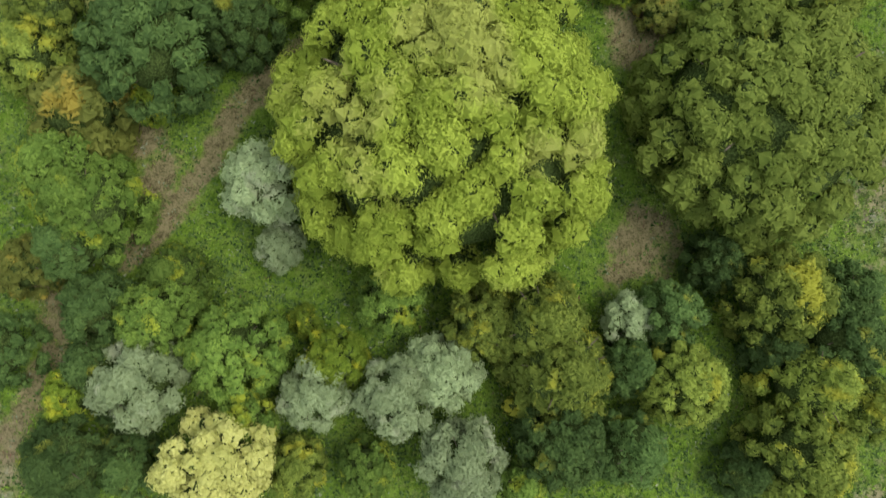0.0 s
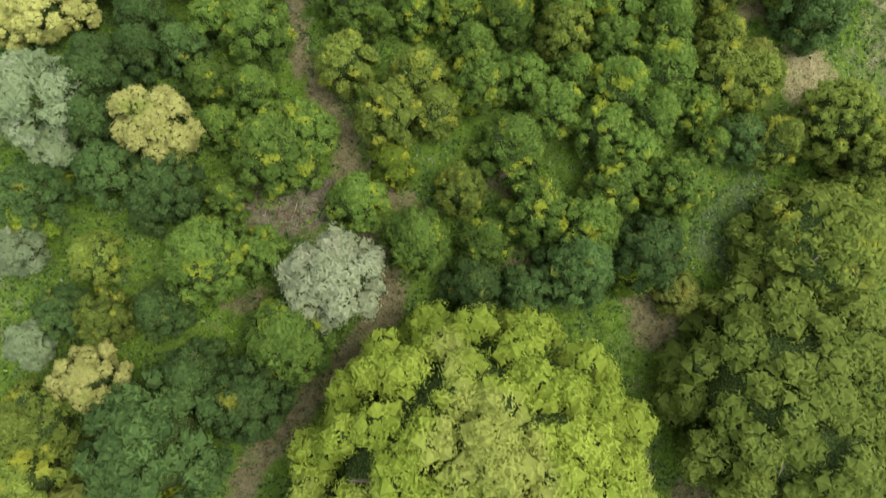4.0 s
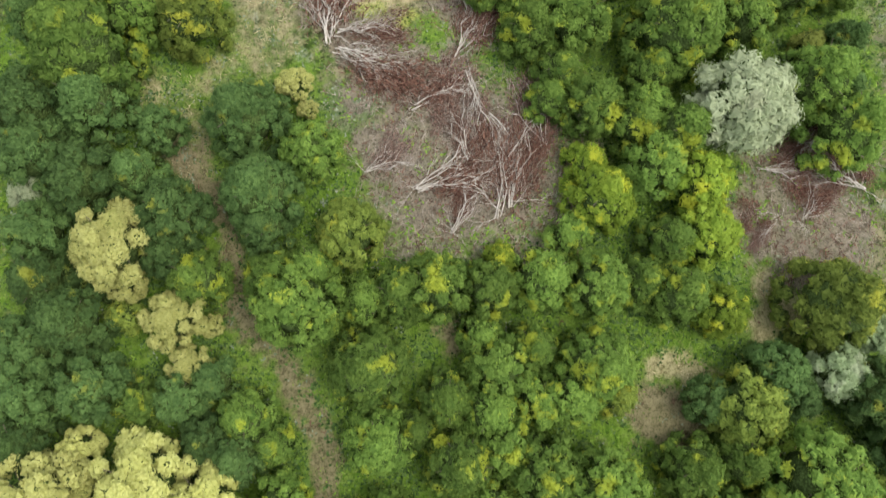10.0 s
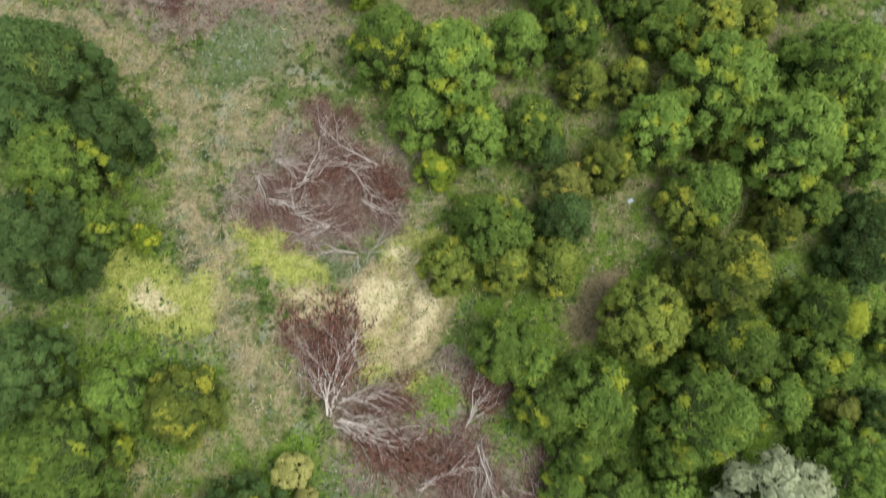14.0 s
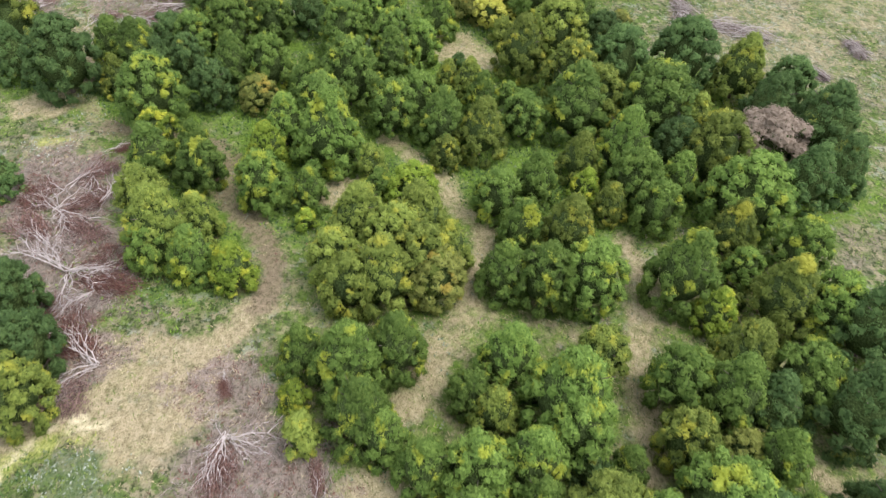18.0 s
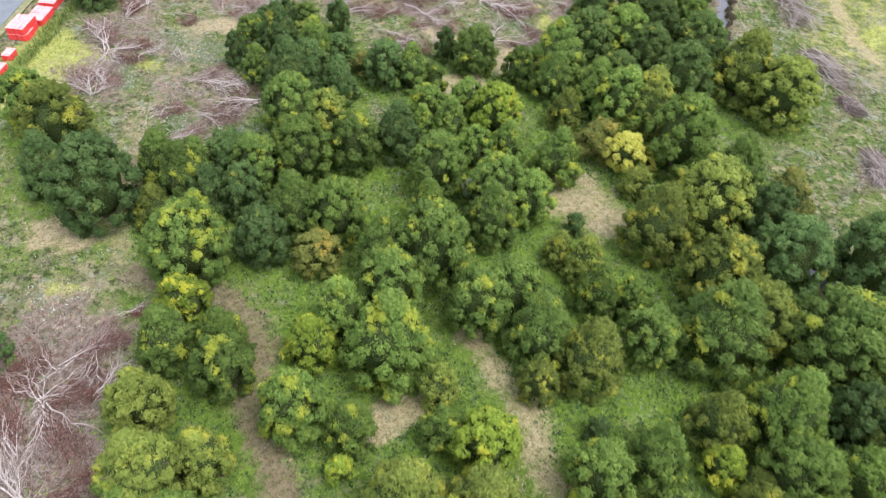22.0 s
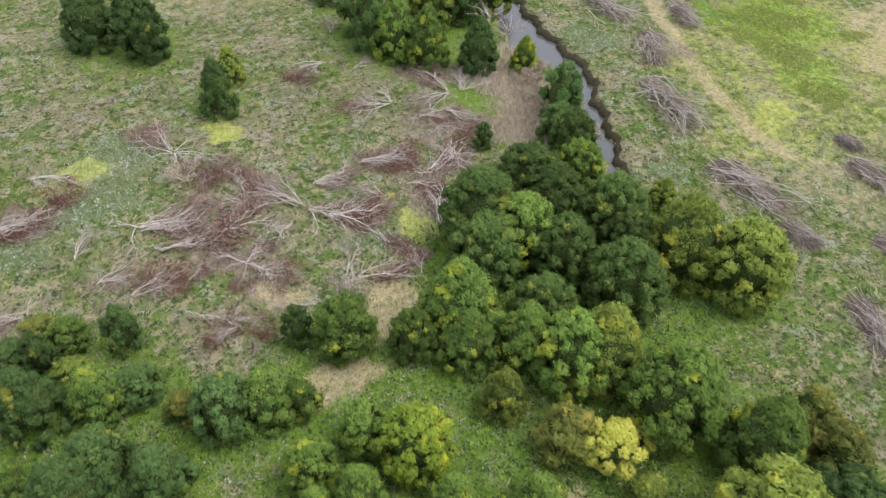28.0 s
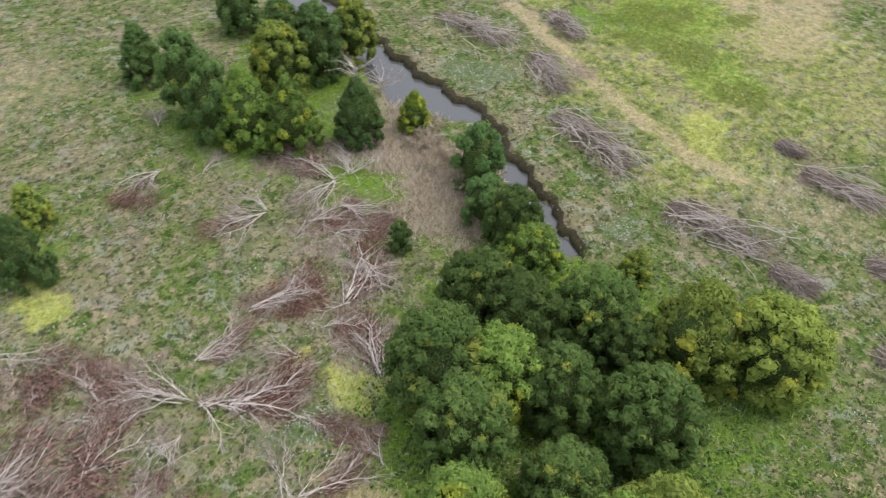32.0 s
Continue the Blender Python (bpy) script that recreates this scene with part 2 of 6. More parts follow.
GROUND = ground_material()
ASPHALT = asphalt_material()
PAINT = plain_material("white_road_paint", (0.62, 0.62, 0.60), (0.82, 0.82, 0.80), 0.6, 6.0)
RED = plain_material("red_plastic", (0.68, 0.045, 0.040), (0.84, 0.090, 0.075), 0.45, 1.5)
# the same red, paled to pink: bright light from above put into the colour
LIT_RED = plain_material("top_lit_red_plastic", (0.76, 0.28, 0.26), (0.84, 0.42, 0.39), 0.5, 2.5)
METAL = plain_material("galvanised_steel", (0.45, 0.46, 0.47), (0.62, 0.63, 0.64), 0.45, 3.0)
WATER = water_material()


# ---- helpers for things and parts ----
def mesh_of(name, verts, faces, material, smooth=False):
    me = bpy.data.meshes.new(name)
    verts = np.asarray(verts, dtype=np.float32)
    faces = np.asarray(faces, dtype=np.int32)
    k = faces.shape[1]
    me.vertices.add(len(verts))
    me.vertices.foreach_set("co", verts.ravel())
    me.loops.add(faces.size)
    me.loops.foreach_set("vertex_index", faces.ravel())
    me.polygons.add(len(faces))
    me.polygons.foreach_set("loop_start", np.arange(0, faces.size, k, dtype=np.int32))
    me.update(calc_edges=True)
    if smooth:
        me.polygons.foreach_set("use_smooth", np.ones(len(faces), dtype=bool))
    me.materials.append(material)
    return me


def root(name, x, y, z, turn=0.0, scale=(1, 1, 1), lean=0.0):
    ob = new(name)
    ob.empty_display_size = 0.5
    ob.matrix_basis = Matrix.LocRotScale((x, y, z), Euler((lean, 0, turn)), scale)
    return ob


def piece(name, me, parent, m=None, material=None, label=""):
    ob = new(name, me)
    ob.parent = parent
    if m is not None:
        ob.matrix_basis = m
    if material is not None:
        ob.material_slots[0].link = "OBJECT"
        ob.material_slots[0].material = material
    return tagged(ob, label)


def box_mesh(name, sx, sy, sz, material, bevel=0.0, taper=1.0):
    """A box that stands on its base, with eased edges."""
    bm = bmesh.new()
    bmesh.ops.create_cube(bm, size=1.0)
    for v in bm.verts:
        k = taper if v.co.z > 0 else 1.0
        v.co = Vector((v.co.x * sx * k, v.co.y * sy, (v.co.z + 0.5) * sz))
    if bevel:
        bmesh.ops.bevel(bm, geom=bm.edges[:], offset=bevel, segments=2, affect="EDGES")
    me = bpy.data.meshes.new(name)
    bm.to_mesh(me)
    bm.free()
    me.materials.append(material)
    return me


# ---- the lie of the land ----
def ease(u):
    u = np.clip(u, 0.0, 1.0)
    return u * u * (3 - 2 * u)


# the brook: points of its middle line with half its width
BROOK = [(56, 140, -4.0), (55, 205, -4.0), (54.5, 214, 1.6), (52.5, 224, 1.6), (52.0, 229, -4.0), (49.0, 268, -4.0), (48.6, 275, 0.7), (50.4, 284, 1.2),
         (51.6, 291, 1.0), (54.0, 299, 1.1), (49.8, 308, 3.7), (49.5, 315, 2.8), (50.2, 325, 1.9), (49.4, 335, 2.5), (48.5, 345, 3.6), (47.0, 360, 3.2), (44.0, 400, 3.0)]


def brook_at(y):
    """The brook's middle and half width at y."""
    ys = [b[1] for b in BROOK]
    return np.interp(y, ys, [b[0] for b in BROOK]), np.interp(y, ys, [b[2] for b in BROOK])


def land(x, y):
    """The ground's height."""
    x, y = np.asarray(x, float), np.asarray(y, float)
    z = -10.8 * ease((55.2 - y) / 48.0)
    z = z + 0.14 * np.sin(x * 0.31 + 1.3 * np.sin(y * 0.17)) * np.sin(y * 0.27 + 0.6) + 0.06 * np.sin(x * 1.1 + y * 0.4) * np.sin(y * 0.9 - x * 0.3)
    mid, half = brook_at(y)
    wob = 0.5 * np.sin(y * 0.9) + 0.3 * np.sin(y * 2.3 + 1.0)
    inside = ease((half + 0.9 + wob - np.abs(x - mid)) / 1.4) * ease((y - 140) / 20) * ease((400 - y) / 30)
    return z - 1.5 * inside


PATCHES, TRAILS, TREES = [], [], []


def patch(kind, x, y, a, b, turn):
    """A spread of one ground cover: an oval with an uneven edge."""
    PATCHES.append((kind, x, y, a, b, radians(turn)))


def trail(kind, half, points):
    TRAILS.append((kind, half, points))


def grove(rows):
    TREES.extend(rows)


# ---- ground cover: spreads and trails ----
trail("soil", 1.2, [(-33.9, -2.7), (-31.5, 1.4), (-29.9, 5.2), (-30.3, 9.2), (-31.6, 11.2)])
trail("soil", 1.15, [(-24.4, 12.9), (-20.9, 16.1), (-18.3, 19.4), (-15.6, 23.2), (-13.0, 26.9), (-8.8, 30.5), (-4.1, 33.9), (-0.8, 36.6), (0.2, 38.3), (-1.6, 43.1), (-2.9, 46.5), (-1.6, 49.2), (-2.1, 51.6), (-3.2, 53.7), (-4.6, 57.0), (-5.1, 56.8), (-4.8, 60.1), (-3.8, 64.4), (-3.6, 67.8), (-4.5, 70.9), (-3.6, 67.3), (-3.9, 70.0), (-5.0, 72.8), (-6.5, 75.7), (-8.9, 78.3), (-9.2, 85.9), (-10.0, 87.5), (-11.1, 90.0), (-12.3, 93.1)])
trail("track", 1.9, [(-12.2, 92.2), (-12.0, 94.9), (-10.0, 98.3), (-7.1, 100.8), (-5.9, 105.0), (-6.6, 108.9), (-7.7, 113.9), (-8.4, 117.5), (-10.0, 119.4), (-9.3, 124.1), (-8.7, 127.0), (-13.1, 131.3), (-17.5, 134.1), (-24.2, 137.1)])
trail("soil", 1.0, [(9.0, 149.5), (8.1, 144.2), (9.1, 138.6), (10.2, 134.9), (14.0, 133.5), (17.1, 134.8), (20.5, 140.5)])
trail("soil", 1.2, [(-8.9, 206.8), (-7.1, 200.1), (-5.5, 194.2), (-2.9, 190.9), (-0.8, 187.2), (-0.8, 183.7), (-2.3, 179.9)])
trail("straw", 1.8, [(-2.3, 179.9), (-4.5, 177.1), (-8.7, 173.4), (-13.9, 170.2)])
trail("straw", 1.5, [(12.4, 207.7), (15.6, 203.7), (18.6, 199.8), (20.0, 194.4), (22.7, 191.1), (21.4, 186.5), (19.7, 182.3), (18.7, 178.4)])
trail("straw", 1.6, [(16.7, 175.9), (14.7, 171.7), (12.2, 168.4)])
trail("straw", 1.5, [(33.8, 159.7), (34.0, 164.4), (35.3, 170.9), (37.4, 178.4), (40.1, 185.2), (38.3, 189.0)])
trail("soil", 1.5, [(-2.8, 190.6), (-4.7, 194.0), (-7.5, 198.1), (-7.5, 201.8), (-9.3, 206.2), (-12.6, 207.8)])
trail("soil", 1.5, [(-7.8, 204.1), (-9.8, 206.8), (-14.3, 209.1), (-19.4, 209.8), (-22.3, 210.3)])
trail("track", 1.6, [(-22.3, 210.3), (-26.8, 213.7), (-27.7, 217.5), (-28.2, 221.9), (-30.3, 227.1), (-32.1, 232.0), (-31.5, 239.2), (-32.1, 246.9), (-31.9, 261.7), (-30.6, 276.8)])
trail("straw", 1.4, [(76.7, 322.1), (72.2, 292.5), (71.9, 279.6), (73.1, 272.5)])
patch("green", 20.3, 13.3, 3.3, 3.1, -0.9)
patch("green", 29.3, 6.8, 3.3, 5.3, -1.3)
patch("soil", -22.7, 20.4, 2.4, 1.4, -0.4)
patch("soil", -23.0, 24.6, 1.9, 1.9, -0.1)
patch("soil", -30.6, 9.2, 1.9, 2.5, -1.2)
patch("soil", 24.2, 14.3, 3.3, 1.8, -0.8)
patch("soil", 22.4, 11.2, 2.5, 1.6, -1.0)
patch("soil", 21.0, 33.2, 1.6, 1.9, 0.6)
patch("green", -15.0, 14.4, 2.5, 4.5, -0.8)
patch("green", -13.1, 10.8, 3.0, 4.0, -1.1)
patch("green", -1.5, 6.0, 3.1, 2.6, -1.4)
patch("green", -18.6, 24.6, 3.4, 2.8, -0.1)
patch("ash", -7.6, 45.8, 3.4, 2.3, -8.2)
patch("soil", -0.2, 37.5, 1.4, 2.7, -8.8)
patch("soil", 1.6, 45.7, 1.9, 1.4, -8.1)
patch("soil", 9.5, 43.9, 1.4, 1.4, -8.1)
patch("soil", 11.7, 38.4, 2.0, 0.9, -8.5)
patch("soil", 23.1, 32.4, 1.6, 1.4, -8.9)
patch("soil", 20.8, 30.4, 2.1, 1.4, -9.2)
patch("soil", -13.2, 39.9, 2.2, 0.9, -8.8)
patch("green", 18.1, 33.7, 3.1, 2.3, -8.9)
patch("herb", 29.1, 38.7, 2.6, 3.3, -8.2)
patch("straw", 38.4, 50.7, 2.6, 3.2, -7.5)
patch("green", 3.2, 49.4, 1.9, 1.0, -7.9)
patch("straw", 38.4, 50.0, 3.1, 2.9, -8.2)
patch("soil", 35.6, 56.3, 1.5, 1.5, -8.1)
patch("ash", 10.9, 89.2, 9.0, 7.7, -6.0)
patch("ash", 38.7, 83.7, 5.7, 7.4, -6.1)
patch("soil", 7.5, 74.5, 2.3, 1.2, -7.0)
patch("straw", 26.0, 70.8, 1.9, 1.9, -7.1)
patch("straw", 34.1, 74.2, 2.0, 2.5, -6.8)
patch("soil", -11.5, 91.5, 1.8, 3.0, -6.0)
patch("soil", -9.2, 85.7, 1.1, 1.0, -6.3)
patch("soil", 23.2, 66.0, 2.8, 2.8, -7.4)
patch("green", 5.4, 99.9, 2.1, 1.2, -5.5)
patch("green", 7.6, 91.3, 0.9, 2.3, -6.0)
patch("green", -2.2, 96.6, 1.4, 1.9, -5.7)
patch("lime", -13.1, 111.9, 4.1, 2.9, -5.0)
patch("lime", -3.4, 114.1, 2.8, 2.5, -4.8)
patch("straw", 3.3, 110.0, 6.2, 2.0, -5.0)
patch("worn", -5.2, 102.5, 2.7, 4.3, -5.4)
patch("lime", 4.0, 107.0, 2.1, 1.7, -5.1)
patch("lime", 8.3, 111.6, 2.9, 2.3, -4.9)
patch("straw", 8.8, 107.1, 2.9, 2.2, -5.1)
patch("straw", 5.3, 105.9, 1.9, 1.0, -5.2)
patch("lime", 5.8, 103.7, 1.9, 1.2, -5.3)
patch("green", 7.1, 100.4, 2.3, 1.9, -5.5)
patch("ash", 0.6, 105.4, 2.8, 2.9, -5.2)
patch("ash", 3.0, 100.8, 3.7, 2.4, -5.5)
patch("ash", 5.0, 97.3, 4.2, 1.9, -5.6)
patch("ash", 11.1, 102.0, 2.4, 1.7, -5.4)
patch("ash", 10.8, 95.3, 2.8, 1.9, -5.7)
patch("ash", 12.7, 91.0, 6.5, 3.2, -5.9)
patch("ash", 4.4, 91.8, 3.2, 2.3, -5.9)
patch("ash", 0.2, 117.3, 6.2, 2.3, -4.6)
patch("herb", 2.1, 96.2, 2.8, 1.4, -5.7)
patch("herb", 2.7, 113.5, 2.9, 0.8, -4.8)
patch("worn", -15.4, 97.5, 5.8, 1.8, -5.7)
patch("soil", 23.4, 107.3, 2.0, 3.5, -5.0)
patch("ash", 1.8, 119.7, 6.5, 4.4, -5.1)
patch("worn", -8.8, 125.0, 6.9, 2.4, -4.8)
patch("herb", -4.8, 131.2, 3.8, 3.1, -4.3)
patch("soil", 22.5, 106.3, 2.4, 1.9, -6.0)
patch("ash", -7.2, 140.4, 9.5, 6.0, -4.3)
patch("ash", 0.3, 160.4, 6.1, 6.9, -2.5)
patch("straw", -15.8, 168.2, 10.6, 2.7, -1.9)
patch("straw", -10.3, 169.5, 4.5, 5.5, -1.8)
patch("herb", -12.4, 157.0, 6.8, 4.0, -2.9)
patch("lime", -20.3, 164.8, 3.2, 1.4, -2.2)
patch("straw", 9.7, 151.3, 1.6, 2.6, -3.3)
patch("straw", 9.1, 158.6, 2.8, 2.8, -2.6)
patch("straw", 10.9, 139.0, 2.2, 3.3, -4.3)
patch("straw", 54.4, 142.9, 2.4, 3.4, -3.8)
patch("straw", 49.1, 155.3, 1.9, 4.6, -2.8)
patch("ash", -22.1, 185.2, 6.2, 8.2, -2.0)
patch("ash", -26.0, 198.7, 6.4, 6.5, -0.9)
patch("ash", -17.0, 173.8, 3.7, 2.8, -2.9)
patch("ash", -4.2, 171.1, 4.2, 3.2, -3.1)
patch("straw", -10.2, 174.0, 8.1, 3.4, -2.9)
patch("straw", -32.7, 215.2, 3.9, 2.4, 0.4)
patch("worn", -27.5, 205.9, 4.9, 3.0, -0.4)
patch("lime", -28.0, 206.4, 1.8, 1.0, -0.4)
patch("ash", -25.8, 241.7, 8.1, 5.1, 2.5)
patch("straw", 24.8, 230.2, 4.6, 5.4, 1.5)
patch("straw", 6.9, 198.2, 3.2, 1.8, -0.9)
patch("ash", -27.2, 198.7, 7.0, 4.7, 9.0)
patch("lime", -47.9, 244.7, 5.1, 5.9, 13.0)
patch("ash", -43.2, 250.2, 3.8, 7.9, 13.3)
patch("ash", -40.0, 241.0, 3.6, 3.4, 12.5)
patch("ash", -25.2, 240.3, 6.6, 4.6, 12.2)
patch("soil", -29.0, 223.7, 1.9, 5.2, 11.0)
patch("herb", -28.3, 235.4, 2.2, 1.8, 14.7)
patch("herb", -18.4, 234.1, 2.5, 1.4, 14.4)
patch("herb", -37.4, 244.8, 1.4, 3.0, 15.7)
patch("herb", -28.0, 249.9, 2.5, 1.8, 15.9)
patch("herb", -35.3, 254.3, 1.8, 2.0, 16.4)
patch("herb", -24.3, 277.1, 4.3, 2.1, 17.9)
patch("herb", -17.7, 282.9, 5.5, 1.8, 18.2)
patch("herb", 14.2, 269.9, 2.1, 1.2, 16.5)
patch("lime", -47.7, 240.2, 3.9, 5.9, 15.5)
patch("lime", -50.7, 246.5, 4.1, 6.5, 16.1)
patch("straw", 24.5, 229.9, 4.6, 4.4, 13.3)
patch("straw", 8.0, 251.6, 3.7, 1.7, 15.2)
patch("straw", 13.7, 259.8, 2.4, 3.2, 15.7)
patch("green", 45.3, 252.1, 4.6, 3.4, 14.5)
patch("ash", -22.3, 242.7, 4.0, 5.5, 15.2)
patch("ash", -42.0, 243.0, 4.0, 4.7, 15.6)
patch("ash", -25.2, 232.9, 3.7, 1.9, 14.4)
patch("green", -1.5, 234.3, 4.5, 4.5, 14.1)
patch("green", -3.0, 212.8, 3.6, 1.8, 12.4)
patch("field", 103.9, 309.2, 9.0, 8.9, -14.3)
patch("field", 92.9, 315.9, 6.0, 5.5, -14.1)
patch("field", 83.5, 320.4, 5.0, 4.3, -14.0)
patch("straw", 116.0, 300.0, 9.2, 9.3, -14.2)
patch("dry", 41.7, 293.5, 4.1, 12.7, -15.4)
patch("green", 95.3, 305.7, 9.6, 9.2, -14.5)
patch("green", 89.4, 290.7, 5.2, 5.8, -15.1)
patch("green", 84.1, 311.3, 3.8, 3.6, -14.4)
patch("lime", 19.8, 270.7, 2.0, 2.7, -16.5)
patch("lime", -1.6, 295.3, 2.3, 2.3, -15.8)
patch("green", 35.8, 295.7, 3.0, 6.4, -15.4)
patch("green", 39.8, 279.9, 5.4, 2.8, -15.9)
patch("herb", 13.4, 270.3, 2.8, 1.3, -16.6)
patch("herb", -13.9, 291.5, 4.3, 4.8, -16.1)
patch("straw", 15.4, 260.9, 2.3, 4.4, -16.9)
patch("straw", 4.0, 264.3, 2.6, 1.5, -16.9)
patch("worn", 2.4, 336.8, 10.6, 9.7, -14.2)
patch("worn", -4.5, 334.9, 10.2, 7.4, -14.3)
patch("ash", 27.2, 291.0, 4.2, 3.4, -15.7)
patch("ash", 24.3, 275.9, 2.5, 5.3, -16.3)
patch("ash", 29.0, 304.2, 6.2, 2.7, -15.2)
patch("ash", 2.3, 284.1, 3.7, 2.2, -16.2)
patch("ash", 13.4, 274.9, 3.5, 2.0, -16.4)
patch("ash", -6.6, 280.0, 3.4, 1.6, -16.4)
patch("ash", -0.4, 269.5, 4.8, 2.3, -16.8)
patch("ash", -14.7, 269.4, 4.0, 1.9, -16.9)
patch("green", 48.0, 252.9, 3.9, 2.1, -16.8)
patch("ash", -43.9, 257.0, 4.2, 5.2, 16.1)
patch("ash", -38.4, 253.6, 3.4, 3.6, 15.7)
patch("ash", -38.7, 269.7, 3.9, 3.7, 17.0)
patch("ash", -42.0, 242.7, 4.4, 2.6, 14.9)
patch("ash", -25.0, 281.2, 4.2, 2.0, 17.6)
patch("ash", -25.9, 266.3, 4.6, 3.4, 16.5)
patch("herb", -30.0, 251.3, 4.1, 2.0, 15.4)
patch("herb", -34.5, 254.7, 3.5, 1.7, 15.7)
patch("herb", -16.2, 284.9, 5.3, 4.3, 17.7)
patch("lime", -35.9, 246.9, 1.9, 1.3, 15.2)
patch("lime", -45.7, 266.8, 3.0, 2.0, 17.0)
patch("lime", -50.1, 246.9, 1.9, 3.4, 15.5)
patch("lime", -55.4, 275.8, 4.8, 4.3, 18.0)
patch("straw", -60.8, 277.5, 2.4, 4.4, 18.2)
patch("lime", -18.1, 288.7, 3.6, 2.5, 18.0)
patch("straw", -30.0, 258.4, 3.6, 2.5, 15.9)
patch("field", 96.9, 288.2, 22.4, 20.8, -30.3)
patch("field", 77.7, 297.7, 9.9, 13.5, -30.4)
patch("field", 73.2, 277.6, 10.1, 8.8, -31.0)
patch("lime", 77.1, 282.1, 2.3, 5.4, -30.8)
patch("herb", 60.1, 307.9, 4.0, 3.8, -30.4)
patch("herb", 54.9, 273.4, 1.9, 1.9, -31.4)
patch("lime", 20.9, 269.8, 2.0, 1.8, -32.0)
patch("lime", 17.9, 276.0, 1.3, 1.1, -31.9)
patch("herb", 14.9, 270.9, 1.7, 1.4, -32.1)
patch("moss", 93.9, 308.0, 6.5, 4.0, -30.0)
patch("moss", 90.0, 297.0, 3.0, 5.5, -30.0)
patch("moss", 86.5, 303.0, 3.5, 2.6, -30.0)
patch("moss", 88.0, 284.0, 2.2, 5.0, -25.0)
patch("moss", 107.0, 300.5, 3.0, 1.6, -20.0)
patch("moss", 79.0, 309.5, 2.5, 2.0, -20.0)
patch("moss", 104.0, 316.0, 8.0, 3.0, -20.0)
patch("ash", 74.0, 300.5, 2.4, 2.4, -30.0)
patch("straw", 108.0, 292.0, 9.0, 6.0, -20.0)
patch("worn", 78.0, 236.0, 12.0, 14.0, 0.0)
patch("worn", 100.0, 250.0, 12.0, 14.0, 0.0)
patch("worn", 70.0, 214.0, 8.0, 12.0, 0.0)
patch("worn", 76.0, 266.0, 6.0, 8.0, 0.0)
patch("pale", 2.8, 109.9, 4.2, 1.0, -3.0)
patch("pale", 9.0, 107.6, 1.7, 1.3, -5.0)
patch("pale", -1.0, 107.2, 1.0, 1.7, -5.0)
patch("pale", 6.6, 112.2, 0.9, 1.3, 0.0)
patch("pale", -17.0, 167.2, 3.2, 0.55, 18.0)
patch("lime", -19.0, 166.0, 4.0, 0.7, 16.0)
patch("herb", -14.0, 163.6, 3.0, 1.6, 10.0)
patch("pale", -21.5, 163.8, 3.0, 0.7, 15.0)
patch("pale", -14.2, 112.0, 1.6, 1.2, 0.0)

# ---- the trees: sort, place, radius and height ----
grove([
    ("g", 10.1, -7.2, 2.5, 5.7), ("d", 29.6, -7.0, 2.7, 6.2), ("o", 33.4, -5.5, 4.4, 9.9), ("g", -3.0, -5.3, 2.5, 5.6),
    ("o", -9.0, -5.1, 2.5, 5.6), ("s", 4.8, -5.0, 3.6, 7.4), ("d", 19.5, -4.6, 3.5, 8.0), ("d", -22.3, -4.5, 2.8, 6.4),
    ("Y", -14.9, -4.1, 4.6, 9.0), ("d", 13.2, -3.9, 3.9, 8.8), ("d", -26.7, -3.7, 4.1, 9.3), ("o", 39.8, -1.6, 4.0, 9.1),
    ("g", -13.1, -1.3, 2.5, 5.6), ("o", 35.5, 0.2, 4.4, 9.9), ("s", -0.4, 0.5, 3.4, 7.0), ("o", 24.2, 0.8, 3.7, 8.3),
])
grove([
    ("s", -7.3, 0.9, 3.0, 6.1), ("l", -27.4, 1.4, 2.4, 4.9), ("o", 13.3, 2.1, 5.2, 10.8), ("d", 19.8, 2.4, 3.1, 7.0),
    ("s", -21.3, 2.4, 3.8, 7.8), ("s", 3.5, 2.4, 3.2, 6.5), ("d", -25.3, 3.5, 3.1, 7.1), ("l", -5.8, 3.5, 2.9, 6.0),
    ("d", 33.3, 3.9, 2.8, 6.4), ("d", 38.5, 4.1, 4.0, 9.1), ("g", -13.6, 4.6, 4.1, 9.3), ("d", -33.0, 5.2, 3.3, 8.4),
    ("o", 11.8, 6.2, 4.8, 10.8), ("o", 7.0, 6.4, 3.4, 7.7), ("s", 20.3, 6.5, 2.4, 4.8), ("d", 23.8, 6.8, 3.1, 7.1),
])
grove([
    ("l", -8.5, 7.2, 1.4, 2.9), ("g", -19.8, 7.3, 3.6, 8.2), ("o", 33.0, 8.2, 4.6, 10.5), ("d", -25.1, 8.3, 3.1, 7.1),
    ("d", 40.7, 8.3, 3.0, 6.7), ("g", -0.9, 8.7, 2.9, 6.6), ("g", -19.1, 11.1, 3.1, 7.1), ("d", 28.6, 11.5, 2.8, 6.4),
    ("p", -31.4, 12.2, 2.7, 5.0), ("s", -10.3, 13.5, 2.1, 4.3), ("d", -27.5, 13.7, 3.5, 8.0), ("g", -25.5, 16.7, 4.6, 10.4),
    ("s", -11.2, 18.5, 3.6, 7.4), ("g", -27.4, 19.3, 4.5, 10.1), ("B", 3.8, 22.1, 13.7, 18.6), ("O", 31.4, 23.4, 11.1, 13.2),
])
